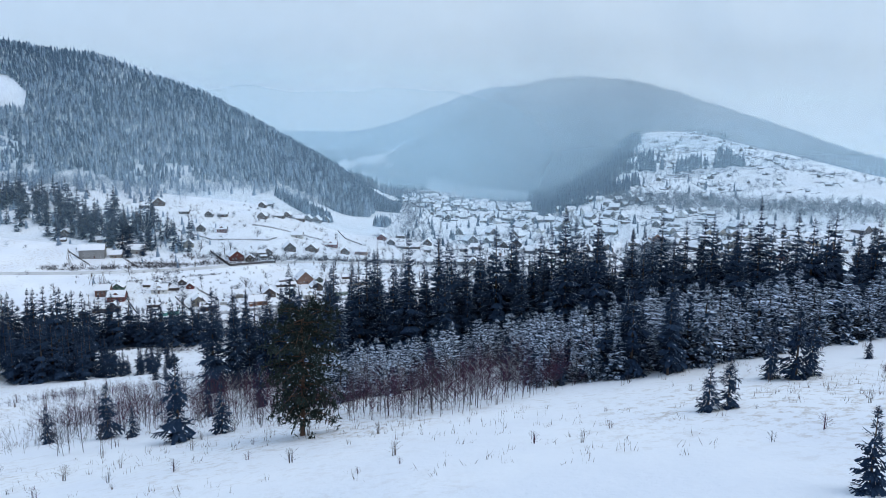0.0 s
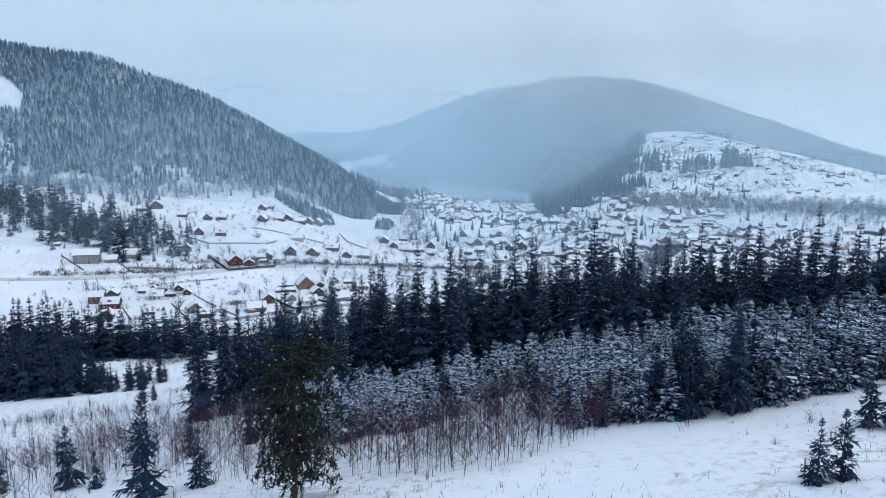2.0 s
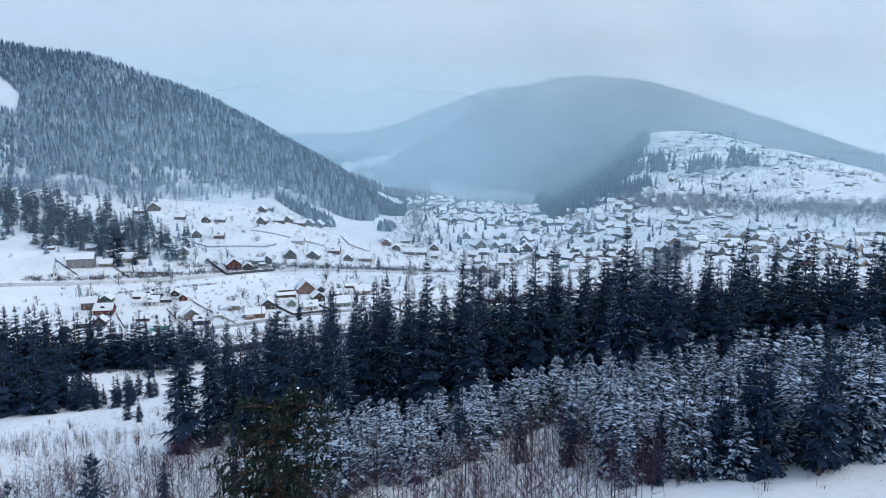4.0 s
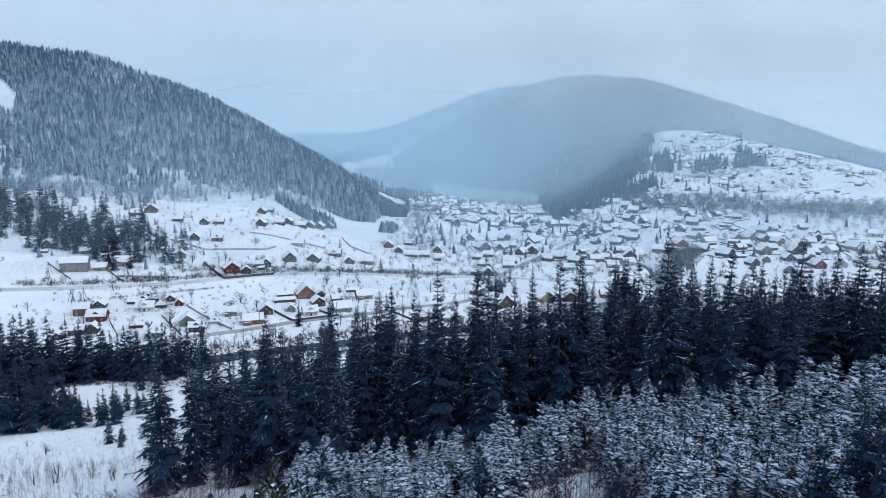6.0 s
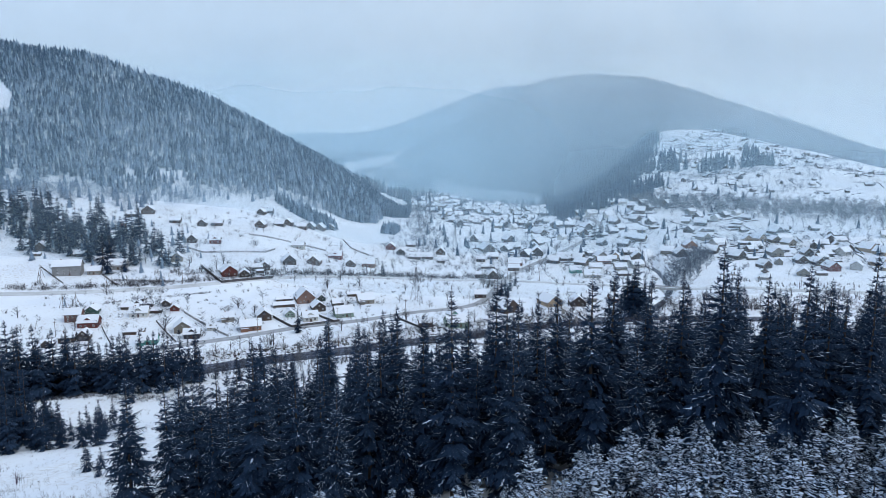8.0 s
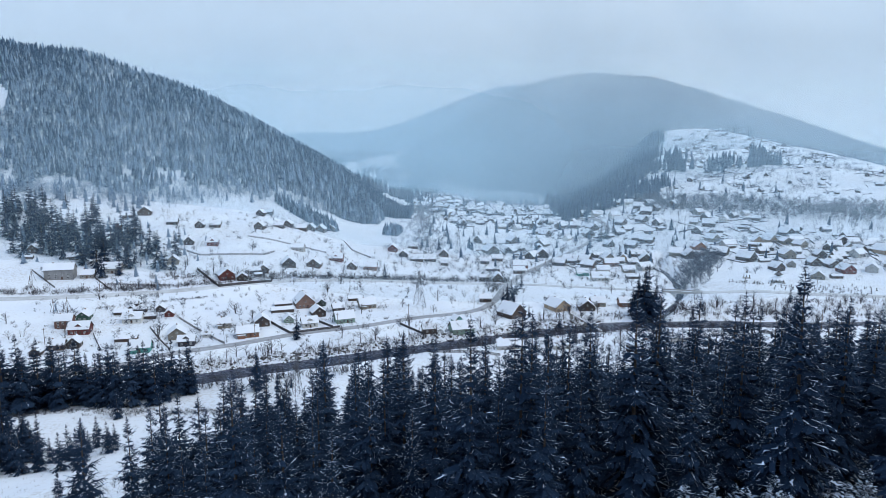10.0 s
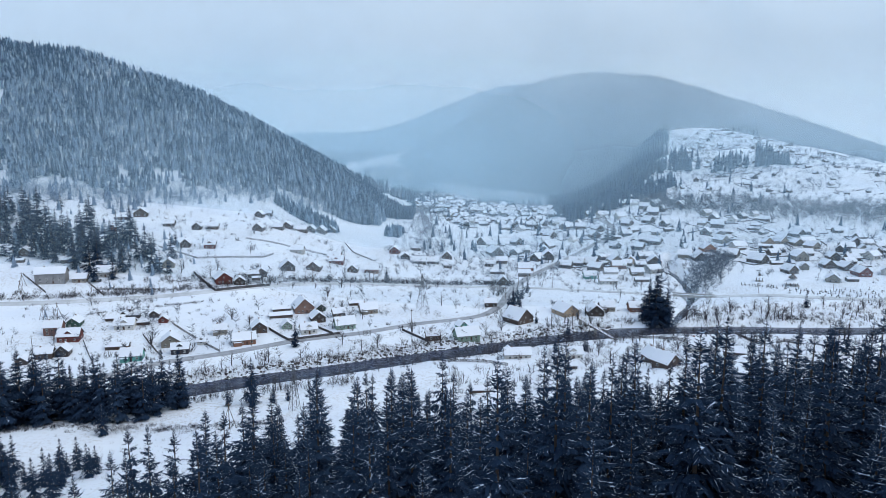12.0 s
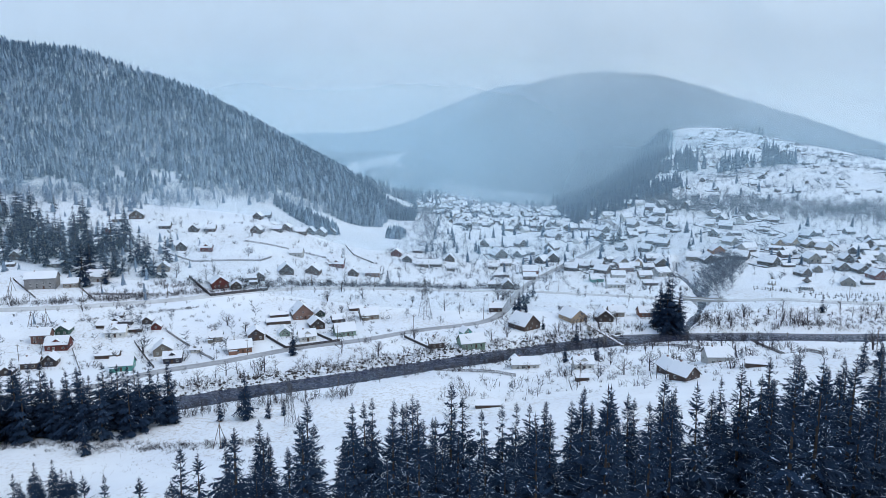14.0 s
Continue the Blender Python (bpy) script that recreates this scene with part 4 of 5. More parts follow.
put_house(-126.2, 495.5, 20, "dark", "g", 10.4)
put_house(-130.2, 539.6, 0, "block", "e", 10.6)
put_house(-104.7, 551.4, 0, "orange", "e", 10.9)
put_house(-8.4, 403.8, 30, "teal", "g", 5.2)
put_house(-5.9, 383.3, 20, "palegreen", "e", 13.6)
put_house(23.3, 416.6, 40, "brown", "g", 13.2)
put_house(9.9, 452.8, 0, "dark", "e", 8.3)
put_house(52.5, 434.4, 25, "cream", "g", 12.0)
put_house(69.6, 434.7, 0, "dark", "g", 10.4)
put_house(78.8, 444.1, 0, "stone", "e", 9.7)
put_house(96.6, 443.5, 0, "orangedark", "e", 11.3)
put_house(14.8, 331.5, 5, "whitelong", "e", 12.3)
put_house(11.9, 342.3, 5, "brown", "g", 4.7)
put_house(37.1, 328.2, 3, "white", "e", 8.4)
put_house(32.3, 306.3, 3, "shed", "e", 5.2)
put_house(-2.9, 274.6, 3, "shed", "e", 8.7)
put_house(82.1, 310.4, 0, "block", "e", 10.1)
put_house(62.4, 303.6, 10, "brown", "g", 6.7)
put_house(62.1, 287.9, 30, "brown", "g", 7.3)
put_house(87.7, 291.9, -15, "shed", "e", 8.4)
put_house(21.7, 514.9, 0, "brown", "g", 8.5)
put_house(11.7, 516.7, 0, "dark", "e", 7.0)
put_house(20.3, 551.3, 0, "shed", "e", 12.6)
put_house(43.4, 566.9, 0, "redbrick", "e", 13.0)
put_house(40.1, 544.6, 0, "brown", "e", 9.9)
put_house(15.4, 583.6, 0, "dark", "e", 8.1)
put_house(26.8, 598.0, 0, "brown", "e", 10.1)
put_house(-17.9, 566.9, 0, "brown", "e", 6.9)
put_house(87.8, 537.5, 0, "teal", "e", 10.1)
put_house(96.9, 517.5, 0, "white", "e", 14.0)
put_house(118.5, 574.6, 0, "pink", "e", 12.3)
put_house(137.1, 580.1, 0, "dark", "e", 8.8)
put_house(125.9, 549.5, 0, "stone", "e", 10.4)
put_house(122.7, 525.1, 0, "shed", "e", 11.0)
put_house(150.8, 611.0, 0, "brown", "e", 14.0)
put_house(105.5, 547.0, 0, "block", "e", 10.8)
put_house(268.0, 549.4, 0, "brown", "g", 9.1)
put_house(277.3, 541.5, 0, "brown", "g", 9.7)
put_house(287.3, 576.3, 0, "dark", "g", 8.7)
put_house(298.8, 569.5, 0, "brown", "e", 10.3)
put_house(206.6, 621.0, 0, "orange", "g", 11.9)
put_house(272.9, 589.2, 0, "brown", "e", 14.0)
put_house(276.7, 522.2, 0, "red", "g", 10.1)
put_house(259.4, 504.6, 0, "shed", "e", 8.9)
put_house(-63.4, 602.3, 0, "red", "g", 9.3)
put_house(-52.7, 584.1, 0, "dark", "g", 8.1)
put_house(-40.7, 570.9, 0, "brown", "e", 11.4)
put_house(-30.0, 578.0, 0, "dark", "e", 10.6)
put_house(-47.2, 625.7, 0, "brown", "e", 9.7)
put_house(-19.3, 607.5, 0, "brown", "g", 9.4)
put_house(-278.9, 575.0, 25, "brown", "e", 9.7)
put_house(-271.9, 589.5, 20, "brown", "g", 11.8)
put_house(-270.4, 542.9, 20, "red", "g", 6.6)
put_house(-238.6, 567.1, 10, "dark", "e", 9.5)
put_house(-215.2, 565.2, 10, "dark", "g", 7.8)
put_house(-204.3, 568.5, 10, "brown", "e", 9.5)
put_house(-205.4, 519.9, 15, "dark", "g", 7.8)
put_house(-188.1, 520.1, 10, "red", "e", 8.6)
put_house(-171.0, 579.0, 0, "brown", "g", 8.9)
put_house(-160.3, 597.3, 0, "dark", "e", 9.2)
put_house(-156.8, 613.5, 0, "brown", "g", 8.5)
put_house(-145.9, 617.2, 0, "brown", "e", 10.5)
put_house(-140.8, 632.2, 0, "dark", "g", 8.8)
put_house(-134.0, 641.1, 0, "brown", "g", 10.0)
put_house(-128.5, 661.2, 0, "dark", "g", 10.3)
put_house(-198.6, 476.5, 18, "stone", "g", 8.5)
put_house(-261.7, 470.6, 15, "dark", "e", 6.3)
put_house(-289.0, 465.0, 15, "shed", "e", 6.9)
put_house(-293.6, 479.5, 10, "brown", "g", 7.9)
put_house(-183.4, 623.3, 0, "dark", "g", 7.7)
put_house(-179.8, 635.5, 0, "dark", "e", 7.9)

# the far village: patterns of houses that are copied to their plots
far_kinds = [house(k, f, w, True, hrng) for k, f, w in (("brown", "g", 8.5), ("dark", "g", 8), ("white", "e", 10), ("brown", "e", 10.5), ("stone", "e", 9), ("dark", "e", 9.5),
                                                         ("cream", "g", 9), ("dark", "g", 10), ("block", "e", 12), ("stone", "g", 9), ("shed", "e", 8), ("shed", "e", 11), ("brown", "g", 11))]
plain_kinds = [house(k, f, w, "plain", hrng) for k, f, w in (("brown", "g", 8.5), ("dark", "e", 10), ("stone", "e", 9.5), ("dark", "g", 9), ("white", "e", 10), ("brown", "e", 11))]
vrng = random.Random(23)


def off_road(x, y, gap):
    return bool((((ROAD_LINE - (x, y)) ** 2).sum(1) > gap * gap).all())


ROAD_DOTS = []
for line in (ROAD, RAIL):
    for (ax, ay), (bx, by) in zip(line, line[1:]):
        k = max(1, int(math.hypot(bx - ax, by - ay) / 5))
        ROAD_DOTS += [(ax + (bx - ax) * i / k, ay + (by - ay) * i / k) for i in range(k)]
ROAD_LINE = np.array(ROAD_DOTS)


def in_village():
    x, y = vrng.uniform(-75, 380), vrng.uniform(535, 1560)
    left = np.interp(y, [535, 620, 700, 860, 1000, 1560], [70, 20, -5, -25, -70, -60])
    right = np.interp(y, [535, 600, 700, 800, 900, 1100, 1560], [170, 360, 330, 235, 200, 170, 130])
    if not left < x < right or not off_road(x, y, 9) or abs(x - stream_x(y)) < 12 and y < 770:
        return None
    if ((x - 22) / 48) ** 2 + ((y - 770) / 62) ** 2 < 1 or ((x - 120) / 60) ** 2 + ((y - 1230) / 120) ** 2 < 1:
        return None
    if x > 150 and y < 590 and x < 235:
        return None
    return x, y


def in_right_village():
    x, y = vrng.uniform(225, 470), vrng.uniform(505, 640)
    return (x, y) if y > 500 + 0.12 * (x - 225) and off_road(x, y, 9) else None


def in_open_hill():
    x, y = vrng.uniform(240, 545), vrng.uniform(790, 1400)
    return (x, y) if x > 262 + (y - 850) * 0.33 else None


VILLAGE = scatter(335, in_village, 10.5, vrng, HOUSE_SPOTS) + scatter(45, in_right_village, 13, vrng, HOUSE_SPOTS) + scatter(40, in_open_hill, 26, vrng)
for i, (x, y) in enumerate(VILLAGE):
    m = pose(x, y, gz(x, y) - 0.3, 0, 0, vrng.choice((-35, -20, 0, 15, 25, 60)) + vrng.uniform(-12, 12)) @ Matrix.Scale(vrng.uniform(0.8, 1.12) if y < 790 or x < 240 else vrng.uniform(0.6, 0.85), 4)
    kinds = plain_kinds if y > 700 else far_kinds
    kind = vrng.choice(kinds)
    if kind.name in used:
        copy_thing_scaled(kind, m)
    else:
        used.add(kind.name)
        kind.matrix_basis = m
for kind in far_kinds + plain_kinds:
    assert kind.name in used


# ---- the last houses up the valley and the fences between the plots ----
FAR_PLOTS = scatter(190, lambda: (lambda p: p if p and p[1] > 850 else None)(in_village()), 9.0, vrng, VILLAGE)
FAR_PLOTS += scatter(46, in_open_hill, 15, vrng, VILLAGE)
far_walls, far_roofs = Shape(), Shape()
for x, y in FAR_PLOTS:
    w, d, h = vrng.uniform(4.5, 9), vrng.uniform(4.5, 8), vrng.uniform(2.2, 3.4)
    if x > 240:
        w, d, h = w * 0.8, d * 0.8, h * 0.85
    r = w * vrng.uniform(0.34, 0.46)
    m = pose(x, y, gz(x, y) - 0.6, 0, 0, vrng.choice((0, 20, -30, 75, 95)) + vrng.uniform(-12, 12)) @ Matrix.Translation((0, -d / 2, 0))
    far_walls.prism(gable_outline(w, h, r), d, m)
    k, e = r / (w / 2), w / 2 + 0.5
    far_roofs.prism([(-e, h - 0.5 * k), (0, h + r + 0.02), (e, h - 0.5 * k), (e, h - 0.5 * k + 0.35), (0, h + r + 0.4), (-e, h - 0.5 * k + 0.35)], d + 1.0, m @ Matrix.Translation((0, -0.5, 0)))
stuff("far_house_walls", far_walls, M_WALL["brown"], "dark timber walls of the crowded far village", "houses")
stuff("far_house_roofs", far_roofs, M_SNOW, "snow-covered roofs of the crowded far village", "roofs")
plots = Shape()
for x, y in [p for p in VILLAGE + FAR_PLOTS if p[1] > 560]:
    a = vrng.uniform(-0.5, 0.5)
    ux, uy = math.cos(a), math.sin(a)
    p, q = vrng.uniform(7, 14), vrng.uniform(7, 13)
    corners = [(x + ux * i * p - uy * j * q, y + uy * i * p + ux * j * q) for i, j in ((-1, -1), (1, -1), (1, 1), (-1, 1))]
    for k in range(4):
        if vrng.random() < 0.55:
            continue
        (ax, ay), (bx, by) = corners[k], corners[(k + 1) % 4]
        for i in range(4):
            cx, cy, ex, ey = ax + (bx - ax) * i / 4, ay + (by - ay) * i / 4, ax + (bx - ax) * (i + 0.94) / 4, ay + (by - ay) * (i + 0.94) / 4
            if vrng.random() < 0.15 or not off_road(cx, cy, 4) or abs(cy - float(river_y(cx))) < 16:
                continue
            run, tall = math.hypot(ex - cx, ey - cy), vrng.uniform(0.5, 1.0)
            plots.box(0, -0.04, -0.5, run, 0.04, tall, pose(cx, cy, gz(cx, cy), 0, -math.degrees(math.atan2(gz(ex, ey) - gz(cx, cy), run)), math.degrees(math.atan2(ey - cy, ex - cx))))
stuff("plot_fences", plots, M_FENCE, "low dark board fences round the village plots", "fences")


# ---- hill woods, too many to count ----
def small_conifer(rng, tiers=4, sides=7):
    v, f = [], []
    for t in range(tiers):
        z0, z1 = 0.06 + 0.80 * t / tiers, min(1.0, 0.06 + 0.80 * (t + 1) / tiers + 0.16)
        r = 0.155 * (1 - t / tiers) ** 0.9 + 0.025
        k = len(v)
        for i in range(sides):
            a = 6.2832 * (i + rng.uniform(-0.3, 0.3)) / sides
            q = r * (rng.uniform(0.55, 0.75) if i % 2 else rng.uniform(0.9, 1.25))
            v.append((math.cos(a) * q, math.sin(a) * q, z0 + rng.uniform(-0.03, 0.03)))
        v.append((rng.uniform(-0.01, 0.01), rng.uniform(-0.01, 0.01), z1))
        f += [(k + i, k + (i + 1) % sides, k + sides) for i in range(sides)]
    return np.array(v), np.array(f)


def small_bare(rng, blades=26):
    """A leafless crown seen from far off: a stem with fine, spreading sprays."""
    v, f = [(-0.012, 0, 0), (0.012, 0, 0), (0, 0, 0.8)], [(0, 1, 2)]
    for i in range(blades):
        a, k = rng.uniform(0, 6.2832), len(v)
        z = rng.uniform(0.15, 0.72)
        r = rng.uniform(0.5, 1.1) * 0.30 * math.sin(3.1 * (0.12 + z * 0.85))
        tip = (math.cos(a) * r, math.sin(a) * r, min(1, z + rng.uniform(0.08, 0.30)))
        side = rng.uniform(0.004, 0.009)
        mid = (math.cos(a) * r * 0.5, math.sin(a) * r * 0.5, z + 0.35 * (tip[2] - z))
        v += [(0, 0, z), (mid[0] - math.sin(a) * side, mid[1] + math.cos(a) * side, mid[2]), tip, (mid[0], mid[1], mid[2] + side)]
        f += [(k, k + 1, k + 2), (k, k + 2, k + 3)]
    return np.array(v), np.array(f)


def small_bush(rng, stems=11):
    """A leafless bush: stems that rise from a loose clump, lean out and fork."""
    v, f = [], []

    def blade(p, q, w):
        k, a = len(v), rng.uniform(0, 3.1416)
        dx, dy = math.cos(a) * w, math.sin(a) * w
        v.extend([(p[0] - dx, p[1] - dy, p[2]), (p[0] + dx, p[1] + dy, p[2]), tuple(q)])
        f.append((k, k + 1, k + 2))

    for _ in range(stems):
        root = (rng.gauss(0, 0.16), rng.gauss(0, 0.16), 0)
        h = rng.uniform(0.35, 1.0)
        top = (root[0] + rng.gauss(0, 0.20), root[1] + rng.gauss(0, 0.20), h)
        blade(root, top, rng.uniform(0.011, 0.022))
        for _ in range(rng.choice((1, 2, 3, 4))):
            q = rng.uniform(0.25, 0.75)
            fork = tuple(root[i] + (top[i] - root[i]) * q for i in range(3))
            blade(fork, (fork[0] + rng.gauss(0, 0.15), fork[1] + rng.gauss(0, 0.15), min(1, fork[2] + rng.uniform(0.12, 0.35))), 0.011)
    return np.array(v), np.array(f)


def wood(name, spots, patterns, low, high, mat, label, rng, wide=1.0, land=ground_z):
    """Many trees of a far wood in one mesh."""
    vs, fs, k = [], [], 0
    where = np.array(spots)
    lift = land(where[:, 0], where[:, 1])
    for (x, y), z in zip(spots, lift):
        v, f = rng.choice(patterns)
        h, a = rng.uniform(low, high), rng.uniform(0, 6.2832)
        c, s = math.cos(a), math.sin(a)
        w = h * wide * rng.uniform(0.85, 1.2)
        vs.append(np.stack([x + w * (v[:, 0] * c - v[:, 1] * s), y + w * (v[:, 0] * s + v[:, 1] * c), z - 0.4 + h * v[:, 2]], 1))
        fs.append(f + k)
        k += len(v)
    co, tri = np.concatenate(vs), np.concatenate(fs)
    me = bpy.data.meshes.new(name)
    me.vertices.add(len(co))
    me.vertices.foreach_set("co", co.ravel())
    me.loops.add(tri.size)
    me.loops.foreach_set("vertex_index", tri.ravel().astype(np.int32))
    me.polygons.add(len(tri))
    me.polygons.foreach_set("loop_start", np.arange(len(tri)) * 3)
    me.update(calc_edges=True)
    me.materials.append(mat)
    return tagged(new(name, me), label, "woods", kind="stuff")


frng = random.Random(77)
CONES = [small_conifer(frng, k) for k in (4, 5, 4, 5, 6)]
SPRAYS = [small_bare(frng) for _ in range(5)]
BUSHES = [small_bush(frng, k) for k in (7, 9, 12, 15, 18, 10, 6, 13)]


hill = [[], [], []]
spots = scatter(20000, lambda: (frng.uniform(-720, -62), frng.uniform(640, 930)), 2.8, frng)
where = np.array(spots)
ups, edges = hill_up(where[:, 0], where[:, 1]), 0.08 * wave(where[:, 0], where[:, 1], 30, 0.6)
bands = wave(where[:, 0], where[:, 1], 45, 2.7) + 0.5 * wave(where[:, 0], where[:, 1], 17, 0.9)
right = ramp((where[:, 0] + 250) / 90)
for (x, y), up, edge, band, dark in zip(spots, ups, edges, bands, right):
    if up < 0.03 + edge or up > 1.12 or x > -66:
        continue
    if (x + 540 + 0.9 * (y - 790)) ** 2 / 22 ** 2 + (y - 790) ** 2 / 30 ** 2 < 1:
        continue
    pale = 0.86 - 0.66 * up + 0.40 * band - 0.75 * dark
    roll = frng.random()
    if up < 0.30 and band > 0.2 and x < -215 and roll < 0.65:
        continue
    hill[2 if roll < pale * 0.55 else 1 if roll < pale * 0.55 + 0.30 else 0].append((x, y))
fringe = scatter(700, lambda: (lambda x: (x, float(hill_foot(x)) + frng.gauss(-14, 20)))(frng.uniform(-460, -95)), 3.0, frng)
hill[2] += [p for i, p in enumerate(fringe) if i % 5]
hill[1] += [p for i, p in enumerate(fringe) if not i % 5]
wood("conifer_wood", hill[0], CONES, 7, 13, M_HAZED_DARK, "dark snow-dusted conifers covering the hill", frng, 1.3)
wood("rimed_conifer_wood", hill[1], CONES, 7, 13, M_HAZED_PALE, "conifers white with rime on the hill", frng, 1.25)
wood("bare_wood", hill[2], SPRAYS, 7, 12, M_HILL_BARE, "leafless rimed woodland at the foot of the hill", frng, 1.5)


def beside_open_hill():
    x, y = frng.uniform(60, 440), frng.uniform(830, 1480)
    e = 235 + (y - 850) * 0.33
    return (x, y) if e - 165 - (y - 850) * 0.20 < x < e - 10 + 16 * math.sin(y * 0.045) and x > 120 + 0.10 * (y - 850) else None


groves = [(357, 975, 13), (380, 1000, 16), (395, 1000, 14), (300, 985, 15), (318, 990, 12), (345, 1105, 14), (330, 1050, 14), (440, 985, 12), (452, 1060, 14), (262, 905, 9), (420, 985, 13)]
spots = scatter(1500, beside_open_hill, 5.5, frng)
for x, y, r in groves:
    spots += scatter(10, lambda: (x + frng.gauss(0, r * 0.6), y + frng.gauss(0, r * 0.5)), 3.5, frng)
wood("edge_wood", spots, CONES, 14, 24, M_HAZED_DARK, "dark conifers along the edge of the open hill", frng)


def far_land(x, y):
    return np.maximum(ground_z(x, y), far_mountain(x, y))


slope = scatter(2600, lambda: (frng.uniform(60, 620), frng.uniform(1330, 1760)), 6, frng)
slope += scatter(800, lambda: (frng.uniform(-340, -40), frng.uniform(1000, 1750)), 7, frng)
slope = [(x, y) for x, y in slope if y > 1420 + 0.35 * abs(x - 150) * (x < 150) or x > 110 + 0.12 * (y - 850) and x < 235 + (y - 850) * 0.33 or y > 1460 and x < 290 or x < -40]
slope = [p for p in slope if float(far_land(*p)) < 60 or p[0] > 0]
wood("mountain_wood", slope, CONES, 11, 20, M_HAZED_DARK, "misty conifers on the lower slope of the mountain", frng, 1.0, far_land)
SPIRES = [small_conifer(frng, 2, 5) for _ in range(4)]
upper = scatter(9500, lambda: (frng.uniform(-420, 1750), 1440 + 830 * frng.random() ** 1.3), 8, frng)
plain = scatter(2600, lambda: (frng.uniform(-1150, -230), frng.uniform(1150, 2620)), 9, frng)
wood("valley_end_wood", plain, SPIRES, 9, 16, M_HAZED_DARK, "misty woods at the far end of the valley", frng, 2.2, far_land)
wood("far_mountain_wood", upper, SPIRES, 9, 17, M_HAZED_DARK, "misty conifers all over the far mountain", frng, 2.0, far_mountain)
band = scatter(1500, lambda: (lambda x: (x, 735 - 0.55 * (x - 330) + frng.gauss(0, 20) + (frng.random() ** 2) * 40))(frng.uniform(205, 560)), 2.2, frng)
band += scatter(70, lambda: (frng.uniform(330, 520), 1010 + frng.gauss(0, 55)), 4, frng)
band += scatter(150, lambda: (lambda y: (-30 - 0.08 * (y - 600) + frng.gauss(0, 9), y))(frng.uniform(600, 960)), 3, frng)
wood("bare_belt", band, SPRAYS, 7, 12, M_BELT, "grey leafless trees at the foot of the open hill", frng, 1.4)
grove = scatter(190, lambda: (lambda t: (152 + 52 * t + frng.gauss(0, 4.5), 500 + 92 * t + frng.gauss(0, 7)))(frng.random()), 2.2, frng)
wood("bare_grove", grove, SPRAYS, 6, 13, M_HAZED_SCRUB, "dense leafless grove beside the stream", frng, 1.2)

# the spruces on the terrace below the hill
terrace_wood = scatter(150, lambda: (lambda t: (-405 + 195 * t + frng.gauss(0, 9), 565 - 88 * t + frng.gauss(0, 21)))(frng.random()), 4.3, frng, HOUSE_SPOTS)
for x, y in terrace_wood:
    h = frng.uniform(11, 24)
    plant(frng.choice(TERRACE), x, y, (h / MID_H * 1.1, h / MID_H), rng=frng)
for x, y, h in ((-88.8, 370.7, 13), (-81.8, 284.8, 17), (-89.4, 282.6, 8.5), (-74.4, 285, 6.5), (-104, 281, 13), (-70, 287.5, 6), (20, 441, 12), (23, 448, 14), (27, 462, 13), (31, 474, 14), (36, 490, 12), (-59, 503, 11), (23.3, 453, 12), (27, 449, 9), (48, 402, 13), (33, 417, 8), (196.8, 448, 11), (96, 421, 24), (99, 419, 29), (102, 422, 31), (105, 420, 27), (101, 426, 30), (97, 425, 25), (94, 424, 18), (107, 424, 21),
                (103, 265, 12), (109, 267, 10), (141, 690, 18), (134, 684, 20), (150, 700, 16), (131, 600, 14), (137, 604, 15), (11, 745, 10), (16, 748, 9), (-6, 800, 12), (-2, 803, 11), (2, 801, 10), (190, 640, 10), (118, 660, 15), (45, 342, 9.5), (32, 342, 8.0)):
    plant(frng.choice(TERRACE if y > 500 else MID), x, y, (h / MID_H * 1.05, h / MID_H), rng=frng)

# gardens, banks and lanes: bare trees
bare_spots = scatter(95, lambda: (frng.uniform(-240, 130), frng.uniform(345, 520)), 6, frng, HOUSE_SPOTS)
bare_spots += scatter(36, lambda: (lambda x: (x, float(river_y(x)) + frng.choice((-1, 1, 1)) * frng.uniform(15, 26)))(frng.uniform(-130, 125)), 3.5, frng)
bare_spots += scatter(34, lambda: (lambda x: (x, float(river_y(x)) + frng.uniform(16, 44)))(frng.uniform(125, 250)), 3.0, frng)
bare_spots += scatter(32, lambda: (lambda p: (p[0] + frng.choice((-7, 7)) + frng.gauss(0, 1), p[1] + frng.gauss(0, 2)))(frng.choice([q for q in ROAD_DOTS if q[0] > 5 and 450 < q[1] < 690])), 3.5, frng)
bare_spots += scatter(30, lambda: (frng.uniform(0, 130), frng.uniform(290, 385)), 5, frng, HOUSE_SPOTS)
for x, y in bare_spots:
    if not off_road(x, y, 4.5) or abs(y - float(river_y(x))) < 13:
        continue
    h = frng.uniform(3.5, 8.5) if y < 440 or x < 120 else frng.uniform(5, 9)
    plant(frng.choice(ORCHARD), x, y, (h / 6.5 * 1.25, h / 6.5), rng=frng)
shrub_spots = scatter(85, lambda: (lambda x: (x, float(river_y(x)) + 12 + abs(frng.gauss(0, 3))))(frng.uniform(-150, 60)), 1.8, frng)
shrub_spots += scatter(60, lambda: (frng.uniform(-60, 60), frng.uniform(44, 84)), 3.2, frng)
shrub_spots += scatter(45, lambda: (frng.uniform(-110, -60), frng.uniform(90, 185)), 3.0, frng)
shrub_spots += scatter(60, lambda: (lambda t: (-185 + 175 * t, 434 + 72 * t + frng.gauss(4, 2)))(frng.random()), 1.6, frng)
for x, y in shrub_spots:
    k = frng.uniform(0.4, 1.1) if y < 100 else frng.uniform(0.9, 1.9)
    plant(frng.choice(SHRUB), x, y, (k * 1.15, k), rng=frng)

